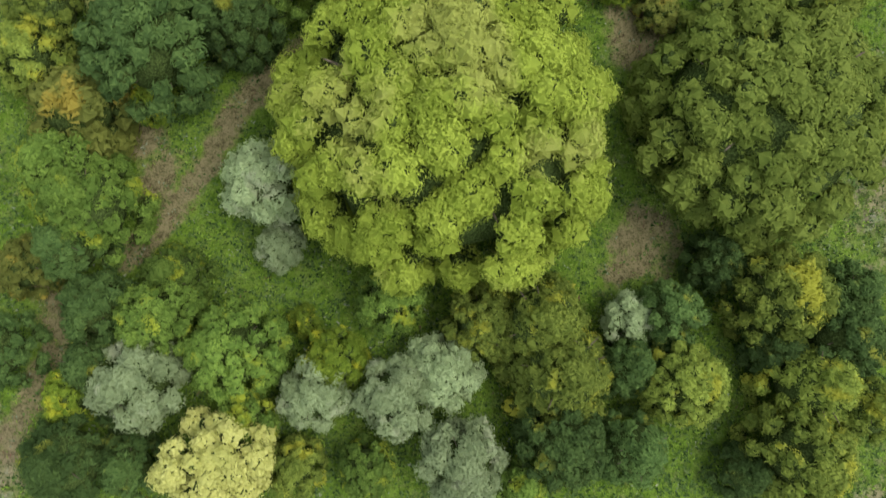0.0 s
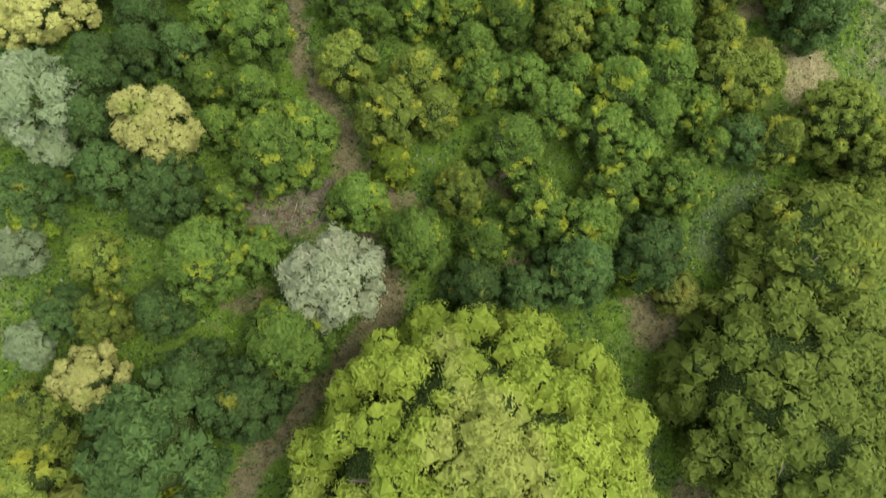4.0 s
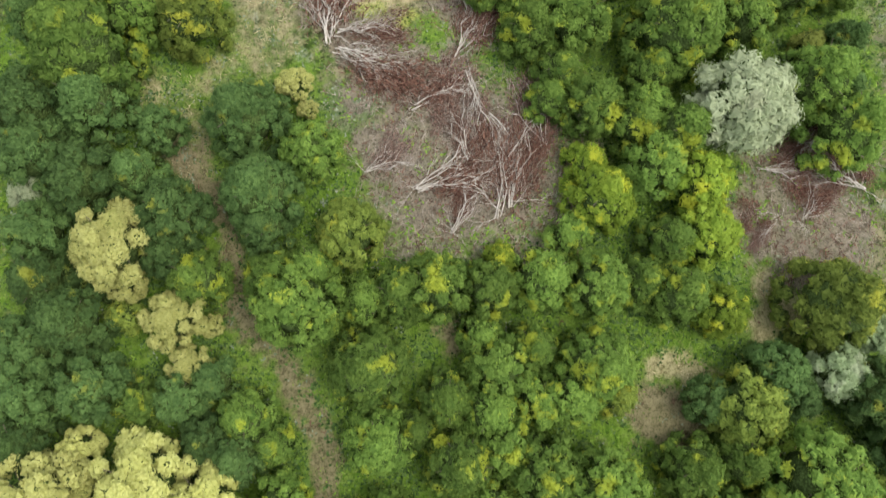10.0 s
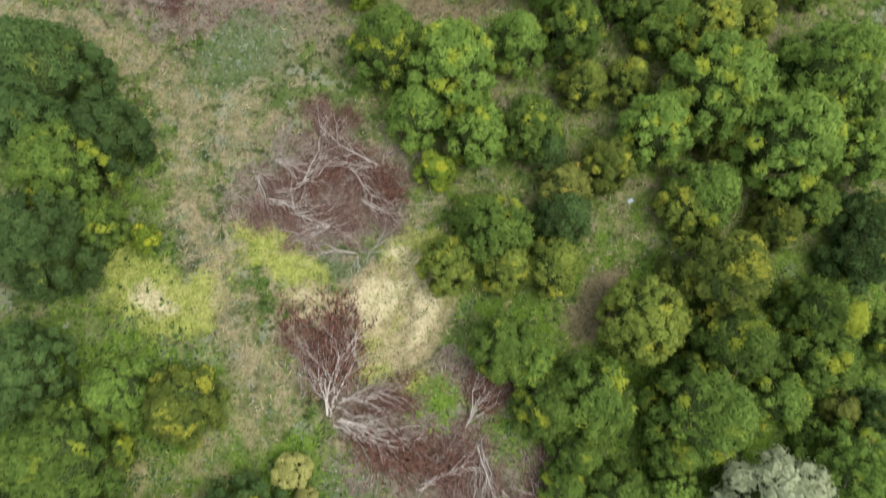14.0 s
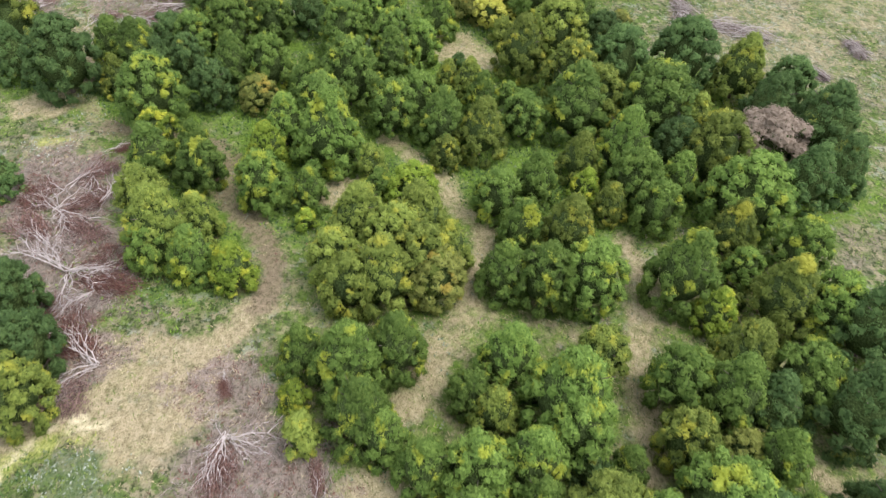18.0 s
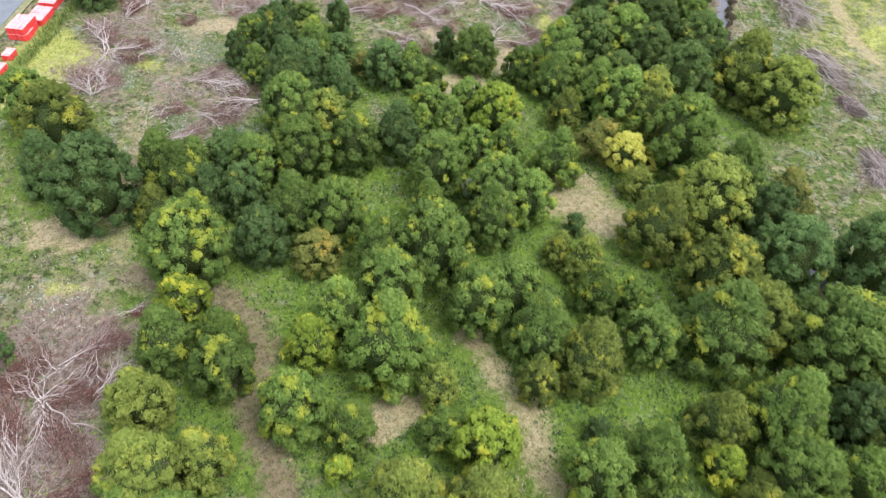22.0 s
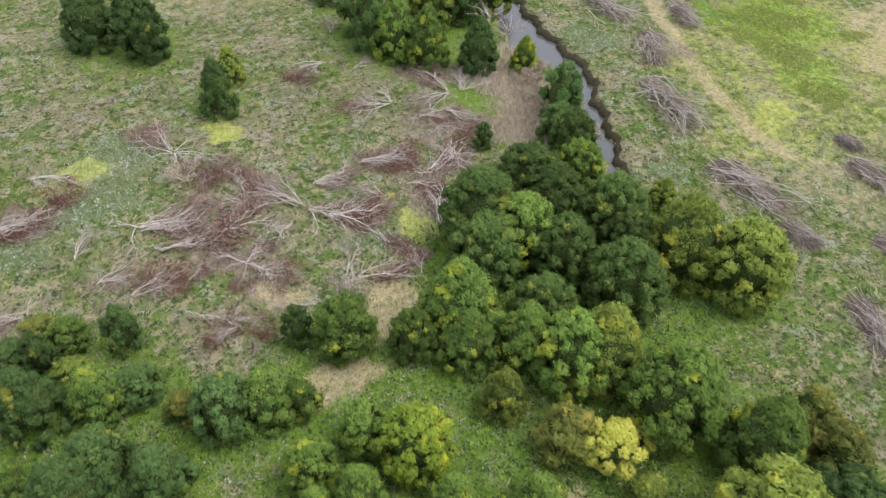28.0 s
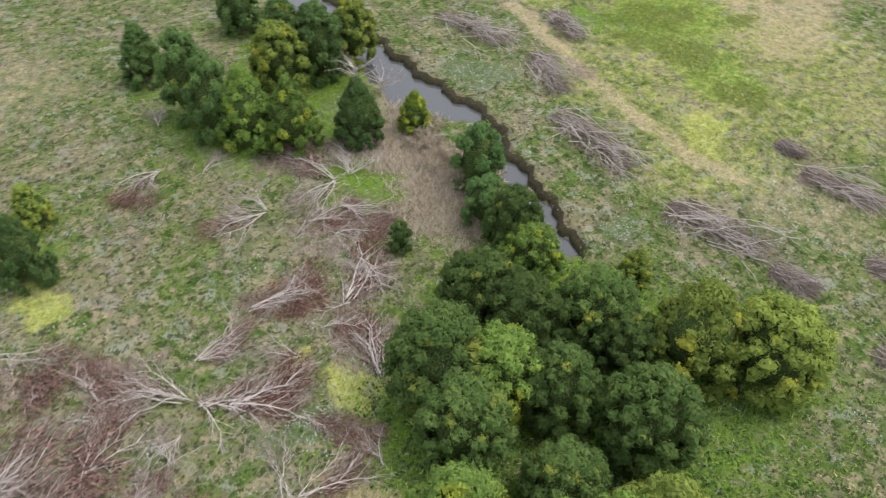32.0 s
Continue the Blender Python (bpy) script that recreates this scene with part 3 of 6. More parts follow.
grove([
    ("p", -26.3, 24.8, 4.1, 7.5), ("l", -20.8, 26.0, 2.0, 4.2), ("o", -29.5, 28.5, 3.1, 7.1), ("d", -19.6, 29.0, 5.5, 10.8),
    ("d", -12.7, 31.2, 3.3, 7.4), ("o", -28.3, 32.2, 3.6, 8.2), ("d", -16.6, 33.6, 3.0, 6.7), ("p", 23.3, 33.6, 1.9, 3.4),
    ("y", -23.8, 34.9, 2.8, 5.8), ("o", 34.7, 35.1, 6.5, 10.8), ("g", -8.7, 35.4, 3.8, 8.6), ("d", 10.2, 35.7, 2.3, 5.2),
    ("o", 31.6, 35.8, 3.1, 7.0), ("l", 19.7, 35.9, 1.8, 3.7), ("d", 6.1, 36.9, 2.7, 6.1), ("d", 14.5, 37.0, 3.5, 7.8),
])
grove([
    ("d", 20.5, 37.2, 3.1, 7.0), ("O", 39.8, 37.3, 4.4, 7.1), ("s", -28.2, 38.0, 1.8, 3.6), ("g", 23.2, 38.8, 2.0, 4.5),
    ("S", -4.7, 38.8, 3.7, 8.0), ("d", -18.2, 39.0, 2.3, 5.3), ("o", -22.4, 39.1, 2.2, 4.9), ("l", 14.6, 39.1, 1.9, 3.9),
    ("g", 15.8, 40.0, 2.8, 6.3), ("d", -25.2, 40.0, 2.0, 4.4), ("g", 7.6, 40.3, 2.3, 5.1), ("g", 2.1, 41.1, 2.9, 6.5),
    ("o", 41.0, 41.5, 3.3, 7.6), ("g", 11.9, 41.8, 2.7, 6.2), ("g", 23.8, 42.0, 2.7, 6.1), ("g", -10.0, 42.1, 2.0, 4.6),
])
grove([
    ("g", -14.0, 42.1, 3.6, 8.1), ("g", 18.6, 42.7, 2.6, 5.9), ("o", -22.4, 43.6, 2.2, 4.9), ("o", 33.2, 44.5, 2.4, 5.4),
    ("o", 6.2, 44.5, 2.0, 4.6), ("g", -2.0, 44.8, 2.5, 5.6), ("g", 27.5, 45.0, 2.0, 4.6), ("s", -27.5, 45.0, 2.0, 4.1),
    ("d", 30.0, 45.1, 2.1, 4.7), ("o", 38.1, 45.1, 3.3, 7.4), ("g", 20.7, 45.3, 2.2, 4.9), ("g", -11.9, 46.7, 1.9, 4.2),
    ("d", -17.7, 46.8, 2.1, 4.8), ("g", 10.8, 47.1, 3.0, 6.7), ("g", 18.5, 47.3, 2.4, 5.4), ("l", 1.2, 47.4, 1.8, 3.8),
])
grove([
    ("l", -26.6, 47.5, 1.8, 3.6), ("d", -16.1, 48.0, 2.6, 5.8), ("g", 22.9, 48.1, 2.5, 5.6), ("g", -5.6, 48.1, 1.6, 3.7),
    ("g", 26.6, 48.3, 2.0, 4.6), ("d", -25.8, 48.6, 2.5, 5.6), ("g", -8.0, 49.5, 3.4, 7.6), ("d", -20.1, 49.5, 2.4, 5.4),
    ("g", 14.7, 49.7, 2.4, 5.4), ("o", 31.9, 49.8, 2.4, 5.4), ("l", -24.3, 50.1, 1.0, 2.1), ("o", 29.0, 50.3, 2.8, 6.4),
    ("g", 20.3, 50.4, 2.9, 6.6), ("g", -5.1, 50.6, 2.3, 5.2), ("o", 1.6, 50.8, 2.7, 6.2), ("o", 5.2, 51.0, 2.3, 5.3),
])
grove([
    ("g", 24.2, 51.3, 3.0, 6.8), ("p", 32.5, 51.7, 2.1, 3.8), ("y", -15.9, 52.1, 3.3, 6.8), ("l", 7.4, 52.1, 1.4, 2.9),
    ("s", -24.4, 52.1, 1.8, 3.6), ("g", -11.9, 52.2, 1.9, 4.3), ("g", 17.2, 52.5, 2.0, 4.5), ("g", 13.0, 52.6, 1.9, 4.4),
    ("g", 9.2, 52.8, 2.4, 5.4), ("d", -20.8, 53.6, 2.5, 5.6), ("o", 4.3, 53.6, 2.8, 6.3), ("o", 30.2, 53.7, 2.2, 5.1),
    ("g", 21.0, 54.6, 2.1, 4.8), ("d", 38.1, 54.6, 2.9, 6.6), ("g", -8.7, 54.7, 2.1, 4.9), ("g", 25.5, 55.1, 2.6, 6.0),
])
grove([
    ("s", -24.3, 55.4, 3.5, 7.2), ("o", -1.2, 55.7, 2.4, 5.4), ("g", 9.2, 55.8, 2.2, 5.0), ("g", -12.4, 56.0, 1.7, 3.9),
    ("o", 17.0, 56.0, 2.3, 5.2), ("d", -20.5, 56.8, 2.5, 5.7), ("g", 21.6, 58.1, 2.4, 5.4), ("o", 30.1, 58.3, 2.5, 5.7),
    ("g", 12.3, 58.4, 2.7, 6.1), ("g", 26.1, 58.7, 2.9, 6.6), ("g", 18.0, 58.7, 2.3, 5.3), ("o", 37.4, 58.7, 2.7, 6.1),
    ("d", -20.3, 58.8, 2.3, 5.3), ("o", 40.4, 58.9, 3.3, 7.4), ("d", -17.0, 59.2, 2.3, 5.2), ("d", -13.8, 59.2, 2.1, 4.7),
])
grove([
    ("g", 8.4, 59.4, 2.7, 6.1), ("g", -7.7, 59.4, 2.7, 6.0), ("g", 5.0, 59.7, 2.0, 4.6), ("g", -11.1, 61.2, 1.8, 4.2),
    ("g", 33.0, 61.3, 4.1, 9.2), ("g", 0.6, 61.4, 3.5, 7.9), ("d", 41.6, 62.1, 3.3, 7.6), ("d", -16.7, 62.2, 2.3, 5.3),
    ("g", 8.5, 62.3, 2.5, 5.7), ("Y", -26.6, 62.5, 2.0, 3.9), ("g", 17.0, 62.5, 3.3, 7.4), ("Y", -23.9, 63.1, 2.9, 5.7),
    ("Y", -21.3, 63.3, 1.6, 3.2), ("g", 24.4, 63.3, 2.7, 6.2), ("g", 28.4, 63.4, 2.5, 5.8), ("g", -6.7, 64.7, 2.3, 5.2),
])
grove([
    ("g", 13.0, 64.8, 2.8, 6.4), ("Y", -17.2, 65.4, 2.8, 5.4), ("Y", -12.0, 65.9, 3.0, 5.9), ("g", 6.8, 66.0, 3.0, 6.8),
    ("g", 10.2, 66.9, 2.4, 5.4), ("y", -20.9, 67.1, 2.0, 4.1), ("d", 39.6, 67.3, 2.6, 5.9), ("y", -23.3, 67.4, 3.8, 7.9),
    ("o", 29.2, 67.5, 2.9, 6.5), ("d", 33.6, 67.7, 2.0, 4.5), ("Y", -15.7, 67.8, 3.8, 7.4), ("d", 26.7, 68.1, 1.9, 4.3),
    ("g", 0.9, 68.3, 2.8, 6.3), ("d", -9.6, 68.5, 2.4, 5.4), ("g", 3.7, 68.9, 1.9, 4.4), ("g", -7.1, 69.0, 1.9, 4.4),
])
grove([
    ("s", 37.2, 69.3, 2.3, 4.8), ("g", 9.6, 69.4, 2.6, 5.9), ("o", 19.5, 69.5, 2.0, 4.6), ("d", 32.2, 69.6, 2.5, 5.6),
    ("g", 13.2, 69.8, 2.2, 5.0), ("g", 15.9, 69.9, 2.4, 5.5), ("d", -11.8, 70.0, 2.0, 4.4), ("Y", -21.0, 70.4, 1.8, 3.5),
    ("g", 6.3, 70.7, 2.4, 5.4), ("d", -24.9, 71.3, 2.6, 5.9), ("g", -8.8, 71.3, 2.4, 5.5), ("g", 18.0, 71.7, 3.3, 7.5),
    ("s", 41.6, 71.8, 2.1, 4.2), ("g", 10.5, 72.7, 2.6, 5.9), ("d", -13.4, 73.2, 2.0, 4.6), ("g", -16.7, 73.2, 1.8, 4.2),
])
grove([
    ("g", 13.4, 73.8, 2.2, 5.0), ("g", 0.7, 73.8, 3.4, 7.6), ("d", -10.9, 74.2, 1.8, 4.1), ("o", 37.5, 74.5, 4.0, 9.1),
    ("y", -26.4, 74.5, 1.3, 2.6), ("d", -24.4, 74.6, 2.4, 5.5), ("d", -19.5, 74.8, 2.6, 5.8), ("l", 28.9, 74.9, 2.2, 4.5),
    ("g", 9.6, 75.2, 2.0, 4.5), ("y", -12.8, 75.5, 1.7, 3.4), ("g", 25.5, 76.7, 2.8, 6.4), ("g", 18.9, 78.0, 2.7, 6.2),
    ("g", 22.7, 78.1, 2.3, 5.3), ("d", -24.1, 78.2, 2.7, 6.0), ("y", -11.1, 78.4, 1.0, 2.1), ("g", 10.5, 78.6, 2.4, 5.5),
])
grove([
    ("g", 0.8, 78.9, 2.2, 5.0), ("g", 14.9, 78.9, 2.7, 6.1), ("y", -13.5, 79.0, 2.4, 4.9), ("g", -4.1, 79.1, 3.4, 7.8),
    ("g", 3.5, 79.3, 2.6, 5.9), ("g", 6.5, 79.3, 2.8, 6.4), ("d", -20.9, 79.9, 3.1, 6.9), ("o", -17.4, 79.9, 1.4, 3.2),
    ("g", 25.6, 81.0, 2.4, 5.5), ("l", 12.0, 81.1, 1.4, 2.8), ("l", 28.4, 81.2, 2.7, 5.5), ("g", -5.9, 81.4, 2.2, 5.1),
    ("g", -11.6, 81.9, 2.5, 5.7), ("g", -2.8, 82.0, 2.2, 5.1), ("g", 17.6, 82.2, 1.8, 4.0), ("y", -17.1, 82.5, 1.8, 3.7),
])
grove([
    ("d", -23.0, 83.2, 2.7, 6.1), ("o", 0.3, 84.2, 2.7, 6.1), ("d", -13.8, 84.2, 2.1, 4.8), ("y", -17.0, 85.0, 3.5, 7.2),
    ("l", 20.5, 85.2, 3.1, 6.3), ("l", 28.7, 85.4, 2.7, 5.6), ("d", -6.3, 85.5, 2.3, 5.2), ("d", -23.0, 86.8, 2.5, 5.6),
    ("g", 25.1, 87.1, 2.7, 6.1), ("d", -12.8, 87.0, 2.8, 6.3), ("d", -6.2, 88.1, 3.4, 7.7), ("l", 20.0, 88.2, 2.0, 4.0),
    ("g", 41.6, 88.3, 3.6, 8.1), ("g", 27.8, 89.6, 3.0, 6.8), ("S", -23.7, 90.1, 1.7, 3.6), ("d", -19.2, 90.4, 2.9, 6.7),
])
grove([
    ("d", -15.7, 90.6, 2.4, 5.5), ("g", 24.4, 90.8, 2.5, 5.7), ("S", 32.2, 90.8, 4.0, 8.7), ("g", -2.1, 91.1, 2.4, 5.3),
    ("d", 42.1, 92.0, 2.3, 5.2), ("g", 25.5, 92.2, 2.1, 4.8), ("g", 20.9, 92.6, 2.5, 5.6), ("d", -22.4, 92.7, 3.0, 6.9),
    ("g", 39.6, 92.8, 3.5, 8.0), ("g", 17.5, 93.8, 2.0, 4.5), ("d", -6.9, 94.1, 3.5, 8.0), ("d", -13.6, 94.2, 1.9, 4.3),
    ("y", -2.2, 95.1, 0.9, 1.9), ("g", 26.3, 95.2, 2.3, 5.3), ("d", -23.0, 96.0, 3.1, 7.1), ("g", 18.7, 96.0, 2.3, 5.1),
])
grove([
    ("d", 43.5, 96.3, 2.1, 4.9), ("d", -18.4, 96.5, 3.1, 6.9), ("p", 41.1, 96.8, 1.5, 2.8), ("y", -3.0, 97.2, 1.5, 3.0),
    ("g", 28.3, 98.1, 4.3, 9.8), ("d", -23.3, 98.4, 2.2, 5.1), ("g", 34.4, 98.4, 2.7, 6.2), ("g", 16.7, 99.7, 2.7, 6.1),
    ("g", 20.2, 100.1, 3.1, 7.1), ("g", -18.6, 100.4, 4.4, 9.9), ("g", 38.3, 101.2, 3.1, 7.0), ("g", 44.3, 101.8, 2.4, 5.6),
    ("g", 31.6, 102.9, 3.8, 8.7), ("o", -10.6, 103.0, 3.1, 7.0), ("g", 16.3, 103.0, 1.8, 4.0), ("g", 39.4, 104.1, 3.6, 8.2),
])
grove([
    ("g", -15.1, 104.4, 2.8, 6.4), ("d", -23.3, 104.5, 2.0, 4.6), ("g", 13.8, 104.6, 2.5, 5.7), ("o", 25.0, 105.5, 3.3, 7.5),
    ("d", -21.2, 107.0, 3.2, 7.3), ("o", 31.8, 108.4, 4.2, 9.4), ("d", 44.3, 108.4, 2.8, 6.3), ("o", 18.8, 110.7, 2.6, 5.9),
    ("o", 15.0, 111.1, 2.4, 5.4), ("o", 10.3, 111.5, 2.3, 5.3), ("d", 45.8, 111.7, 2.8, 6.4), ("o", 38.1, 112.3, 2.2, 4.9),
    ("g", 40.8, 113.5, 2.2, 5.0), ("g", 14.3, 113.7, 2.9, 6.5), ("o", 30.3, 114.5, 2.1, 4.7), ("d", 20.1, 114.5, 2.5, 5.6),
])
grove([
    ("g", 31.9, 115.2, 3.1, 7.1), ("g", 12.8, 115.4, 2.0, 4.4), ("d", -19.5, 115.7, 4.0, 9.2), ("l", -13.1, 116.2, 1.1, 2.3),
    ("p", 20.5, 117.0, 2.1, 3.9), ("g", -16.1, 117.3, 2.0, 4.5), ("g", 46.1, 117.6, 2.8, 6.2), ("o", 24.3, 118.4, 2.1, 4.8),
    ("g", 38.7, 118.6, 4.1, 9.2), ("l", 10.2, 119.4, 1.6, 3.3), ("d", 19.5, 120.3, 1.9, 4.3), ("o", 34.8, 120.4, 2.1, 4.7),
    ("g", 28.6, 121.0, 2.9, 6.6), ("g", -17.9, 121.5, 3.6, 8.1), ("g", 14.0, 121.9, 2.5, 5.7), ("g", 18.3, 122.0, 2.6, 5.8),
])
grove([
    ("g", 47.5, 122.2, 2.3, 5.2), ("g", 33.9, 123.6, 4.2, 9.6), ("g", 9.2, 124.1, 2.7, 6.2), ("d", -14.9, 124.1, 2.9, 6.6),
    ("g", 44.0, 124.7, 4.3, 9.8), ("d", 42.6, 125.2, 2.2, 5.0), ("o", 23.4, 125.7, 2.2, 5.0), ("o", 27.4, 126.0, 2.0, 4.6),
    ("d", -20.9, 126.4, 3.0, 6.9), ("g", 12.1, 127.1, 3.7, 8.3), ("d", -19.1, 129.4, 4.4, 10.1), ("g", 18.1, 129.7, 2.7, 6.1),
    ("g", 7.5, 129.9, 3.5, 7.9), ("o", 34.6, 130.0, 2.7, 6.0), ("o", 39.0, 130.1, 2.2, 5.0), ("g", 23.0, 130.2, 2.5, 5.7),
])
grove([
    ("g", 30.8, 130.3, 2.6, 5.9), ("g", 28.5, 133.0, 2.0, 5.0), ("g", 44.7, 134.3, 3.0, 7.6), ("g", 22.7, 135.3, 3.3, 8.3),
    ("d", 50.2, 135.9, 2.4, 5.9), ("s", 35.9, 135.9, 1.3, 3.0), ("g", 38.3, 136.2, 3.4, 8.5), ("l", 5.6, 136.4, 2.1, 4.8),
    ("g", 15.5, 137.0, 2.1, 5.4), ("o", 33.0, 137.9, 2.8, 7.1), ("g", 26.9, 138.7, 3.2, 8.0), ("g", 45.4, 138.7, 2.8, 7.1),
    ("g", 6.8, 139.8, 1.9, 4.8), ("g", 16.2, 140.5, 2.4, 6.1), ("g", 6.4, 141.3, 2.2, 5.4), ("o", 39.2, 142.3, 3.3, 8.2),
])
grove([
    ("g", 44.6, 142.8, 2.9, 7.2), ("l", 27.4, 144.0, 3.8, 8.7), ("d", 21.6, 144.1, 2.3, 5.7), ("d", -16.9, 144.2, 2.6, 6.5),
    ("g", 33.4, 144.6, 2.2, 5.4), ("l", -18.7, 144.9, 1.9, 4.2), ("d", 55.2, 145.0, 2.2, 5.6), ("g", 48.9, 145.0, 2.7, 6.8),
    ("g", 13.2, 145.1, 3.2, 8.0), ("Y", 19.8, 145.1, 1.0, 2.2), ("d", -22.0, 146.6, 2.7, 6.8), ("o", 5.5, 146.9, 1.4, 3.6),
    ("g", -16.4, 148.2, 3.7, 9.2), ("Y", 20.1, 148.8, 3.7, 8.0), ("d", -21.1, 148.9, 2.5, 6.2), ("g", 54.7, 150.2, 3.8, 9.6),
])
grove([
    ("g", 49.8, 151.2, 3.7, 9.3), ("d", -23.3, 153.2, 2.9, 7.2), ("d", 39.6, 154.3, 3.2, 7.9), ("d", 49.9, 154.8, 3.2, 7.9),
    ("g", 43.1, 154.9, 2.7, 6.8), ("o", 26.8, 155.2, 3.6, 9.1), ("g", 31.4, 155.5, 2.8, 7.0), ("g", 36.5, 156.0, 3.9, 9.7),
    ("g", 16.4, 156.1, 3.1, 7.7), ("g", 22.4, 157.6, 2.5, 6.2), ("g", 43.8, 160.1, 2.8, 7.1), ("g", 17.4, 160.2, 2.9, 7.4),
    ("d", 27.2, 160.7, 1.6, 3.9), ("g", 22.3, 160.8, 3.2, 8.1), ("g", 30.8, 160.8, 1.9, 4.6), ("g", 13.2, 161.1, 2.7, 6.8),
])
grove([
    ("p", 41.2, 161.6, 2.2, 4.4), ("o", 36.1, 162.2, 2.7, 6.8), ("g", 26.4, 163.5, 3.1, 7.8), ("d", 52.4, 164.0, 4.2, 10.6),
    ("g", 9.9, 164.1, 2.5, 6.3), ("o", 3.0, 165.0, 1.7, 4.3), ("d", 44.6, 165.1, 3.2, 8.0), ("g", 8.0, 165.9, 3.3, 8.2),
    ("g", 41.4, 166.1, 3.7, 9.3), ("g", 26.1, 166.1, 4.4, 10.8), ("o", 19.8, 166.2, 2.4, 5.9), ("g", 49.0, 167.4, 3.4, 8.4),
    ("g", 37.3, 168.0, 3.1, 7.8), ("g", 17.9, 168.3, 2.1, 5.3), ("o", -20.8, 168.9, 3.2, 8.0), ("l", 2.3, 168.9, 1.5, 3.4),
])
grove([
    ("o", 44.1, 170.1, 3.6, 9.0), ("o", -22.1, 171.1, 2.1, 5.2), ("g", 21.9, 171.1, 3.3, 8.1), ("g", 7.0, 171.1, 3.7, 9.2),
    ("o", 30.8, 171.5, 2.6, 6.4), ("d", 58.7, 172.5, 4.7, 10.8), ("g", 11.3, 172.8, 3.2, 8.1), ("g", 2.7, 173.1, 2.5, 6.2),
    ("d", -21.1, 174.0, 3.0, 7.4), ("g", 56.0, 175.9, 3.4, 8.4), ("l", 44.2, 176.6, 2.5, 5.8), ("o", 51.1, 177.0, 3.9, 9.8),
    ("d", -24.1, 179.4, 3.2, 7.9), ("g", 31.7, 180.1, 3.6, 9.1), ("g", 41.5, 180.2, 4.1, 10.3), ("g", 27.0, 180.6, 3.3, 8.2),
])
grove([
    ("o", 7.0, 180.6, 2.9, 7.3), ("o", 10.4, 181.1, 3.8, 9.4), ("p", 15.8, 181.6, 3.3, 6.6), ("g", 23.0, 181.9, 3.0, 7.5),
    ("g", 49.8, 182.6, 2.1, 5.2), ("o", 14.1, 183.0, 3.6, 8.9), ("g", 56.4, 183.7, 3.2, 8.0), ("o", 5.8, 183.8, 3.0, 7.5),
    ("l", -4.7, 183.9, 2.6, 5.8), ("g", -8.8, 185.1, 2.8, 7.0), ("l", -9.7, 185.3, 1.8, 4.0), ("o", 11.8, 185.5, 3.6, 9.1),
    ("o", 17.4, 185.7, 2.8, 6.9), ("g", -13.1, 186.7, 2.6, 6.4), ("o", 49.7, 186.9, 3.2, 8.1), ("o", 30.8, 187.2, 3.5, 8.8),
])
grove([
    ("o", -12.4, 188.0, 3.8, 9.6), ("g", 25.9, 188.2, 2.9, 7.2), ("o", 14.4, 188.9, 3.8, 9.4), ("o", 8.2, 188.9, 3.8, 9.4),
    ("o", -9.0, 190.6, 2.6, 6.6), ("g", 42.2, 191.1, 2.9, 7.2), ("g", 52.8, 191.3, 5.0, 10.8), ("l", 2.3, 191.7, 1.2, 2.8),
    ("o", 37.3, 192.8, 2.2, 5.6), ("g", 23.9, 193.5, 2.8, 6.9), ("o", -15.4, 194.4, 2.7, 6.6), ("o", 37.6, 194.9, 1.7, 4.1),
    ("g", 2.6, 195.1, 2.4, 6.0), ("l", 14.4, 195.1, 2.9, 6.5), ("g", 40.7, 195.4, 3.3, 8.3), ("d", 62.6, 195.4, 3.7, 9.2),
])
grove([
    ("g", -2.6, 195.7, 3.0, 7.5), ("g", 28.8, 195.9, 3.0, 7.5), ("g", 10.3, 196.4, 1.8, 4.4), ("g", 46.5, 196.4, 2.9, 7.3),
    ("l", 35.2, 196.4, 2.1, 4.7), ("d", 67.5, 197.0, 3.8, 9.6), ("d", -31.2, 197.9, 2.3, 5.7), ("d", 24.4, 198.6, 1.2, 2.9),
    ("m", -9.8, 198.9, 2.7, 6.7), ("o", 51.6, 199.5, 4.2, 10.6), ("o", 35.1, 200.2, 2.8, 6.9), ("o", 9.6, 200.5, 1.8, 4.6),
    ("m", -15.6, 201.1, 3.0, 7.6), ("l", 4.8, 201.1, 1.1, 2.4), ("g", 40.8, 201.3, 4.0, 9.9), ("d", 47.8, 201.7, 3.3, 8.3),
])
grove([
    ("g", -10.8, 202.1, 2.7, 6.8), ("o", 18.9, 202.2, 1.9, 4.7), ("l", -2.7, 203.1, 2.7, 6.1), ("g", 4.7, 203.2, 4.4, 10.8),
    ("P", 61.5, 204.1, 4.8, 7.5), ("o", 23.5, 205.0, 3.5, 8.8), ("d", 69.6, 205.6, 5.3, 10.8), ("l", -15.6, 205.7, 2.6, 5.9),
    ("g", -0.8, 206.8, 3.0, 7.5), ("m", 18.7, 206.8, 3.5, 8.8), ("o", 52.6, 208.0, 3.1, 7.6), ("m", 29.4, 208.6, 2.8, 6.9),
    ("d", 63.3, 209.4, 4.0, 10.1), ("m", 47.3, 209.4, 5.0, 10.8), ("m", 36.5, 209.7, 5.0, 10.8), ("m", 12.6, 209.7, 3.1, 7.7),
])
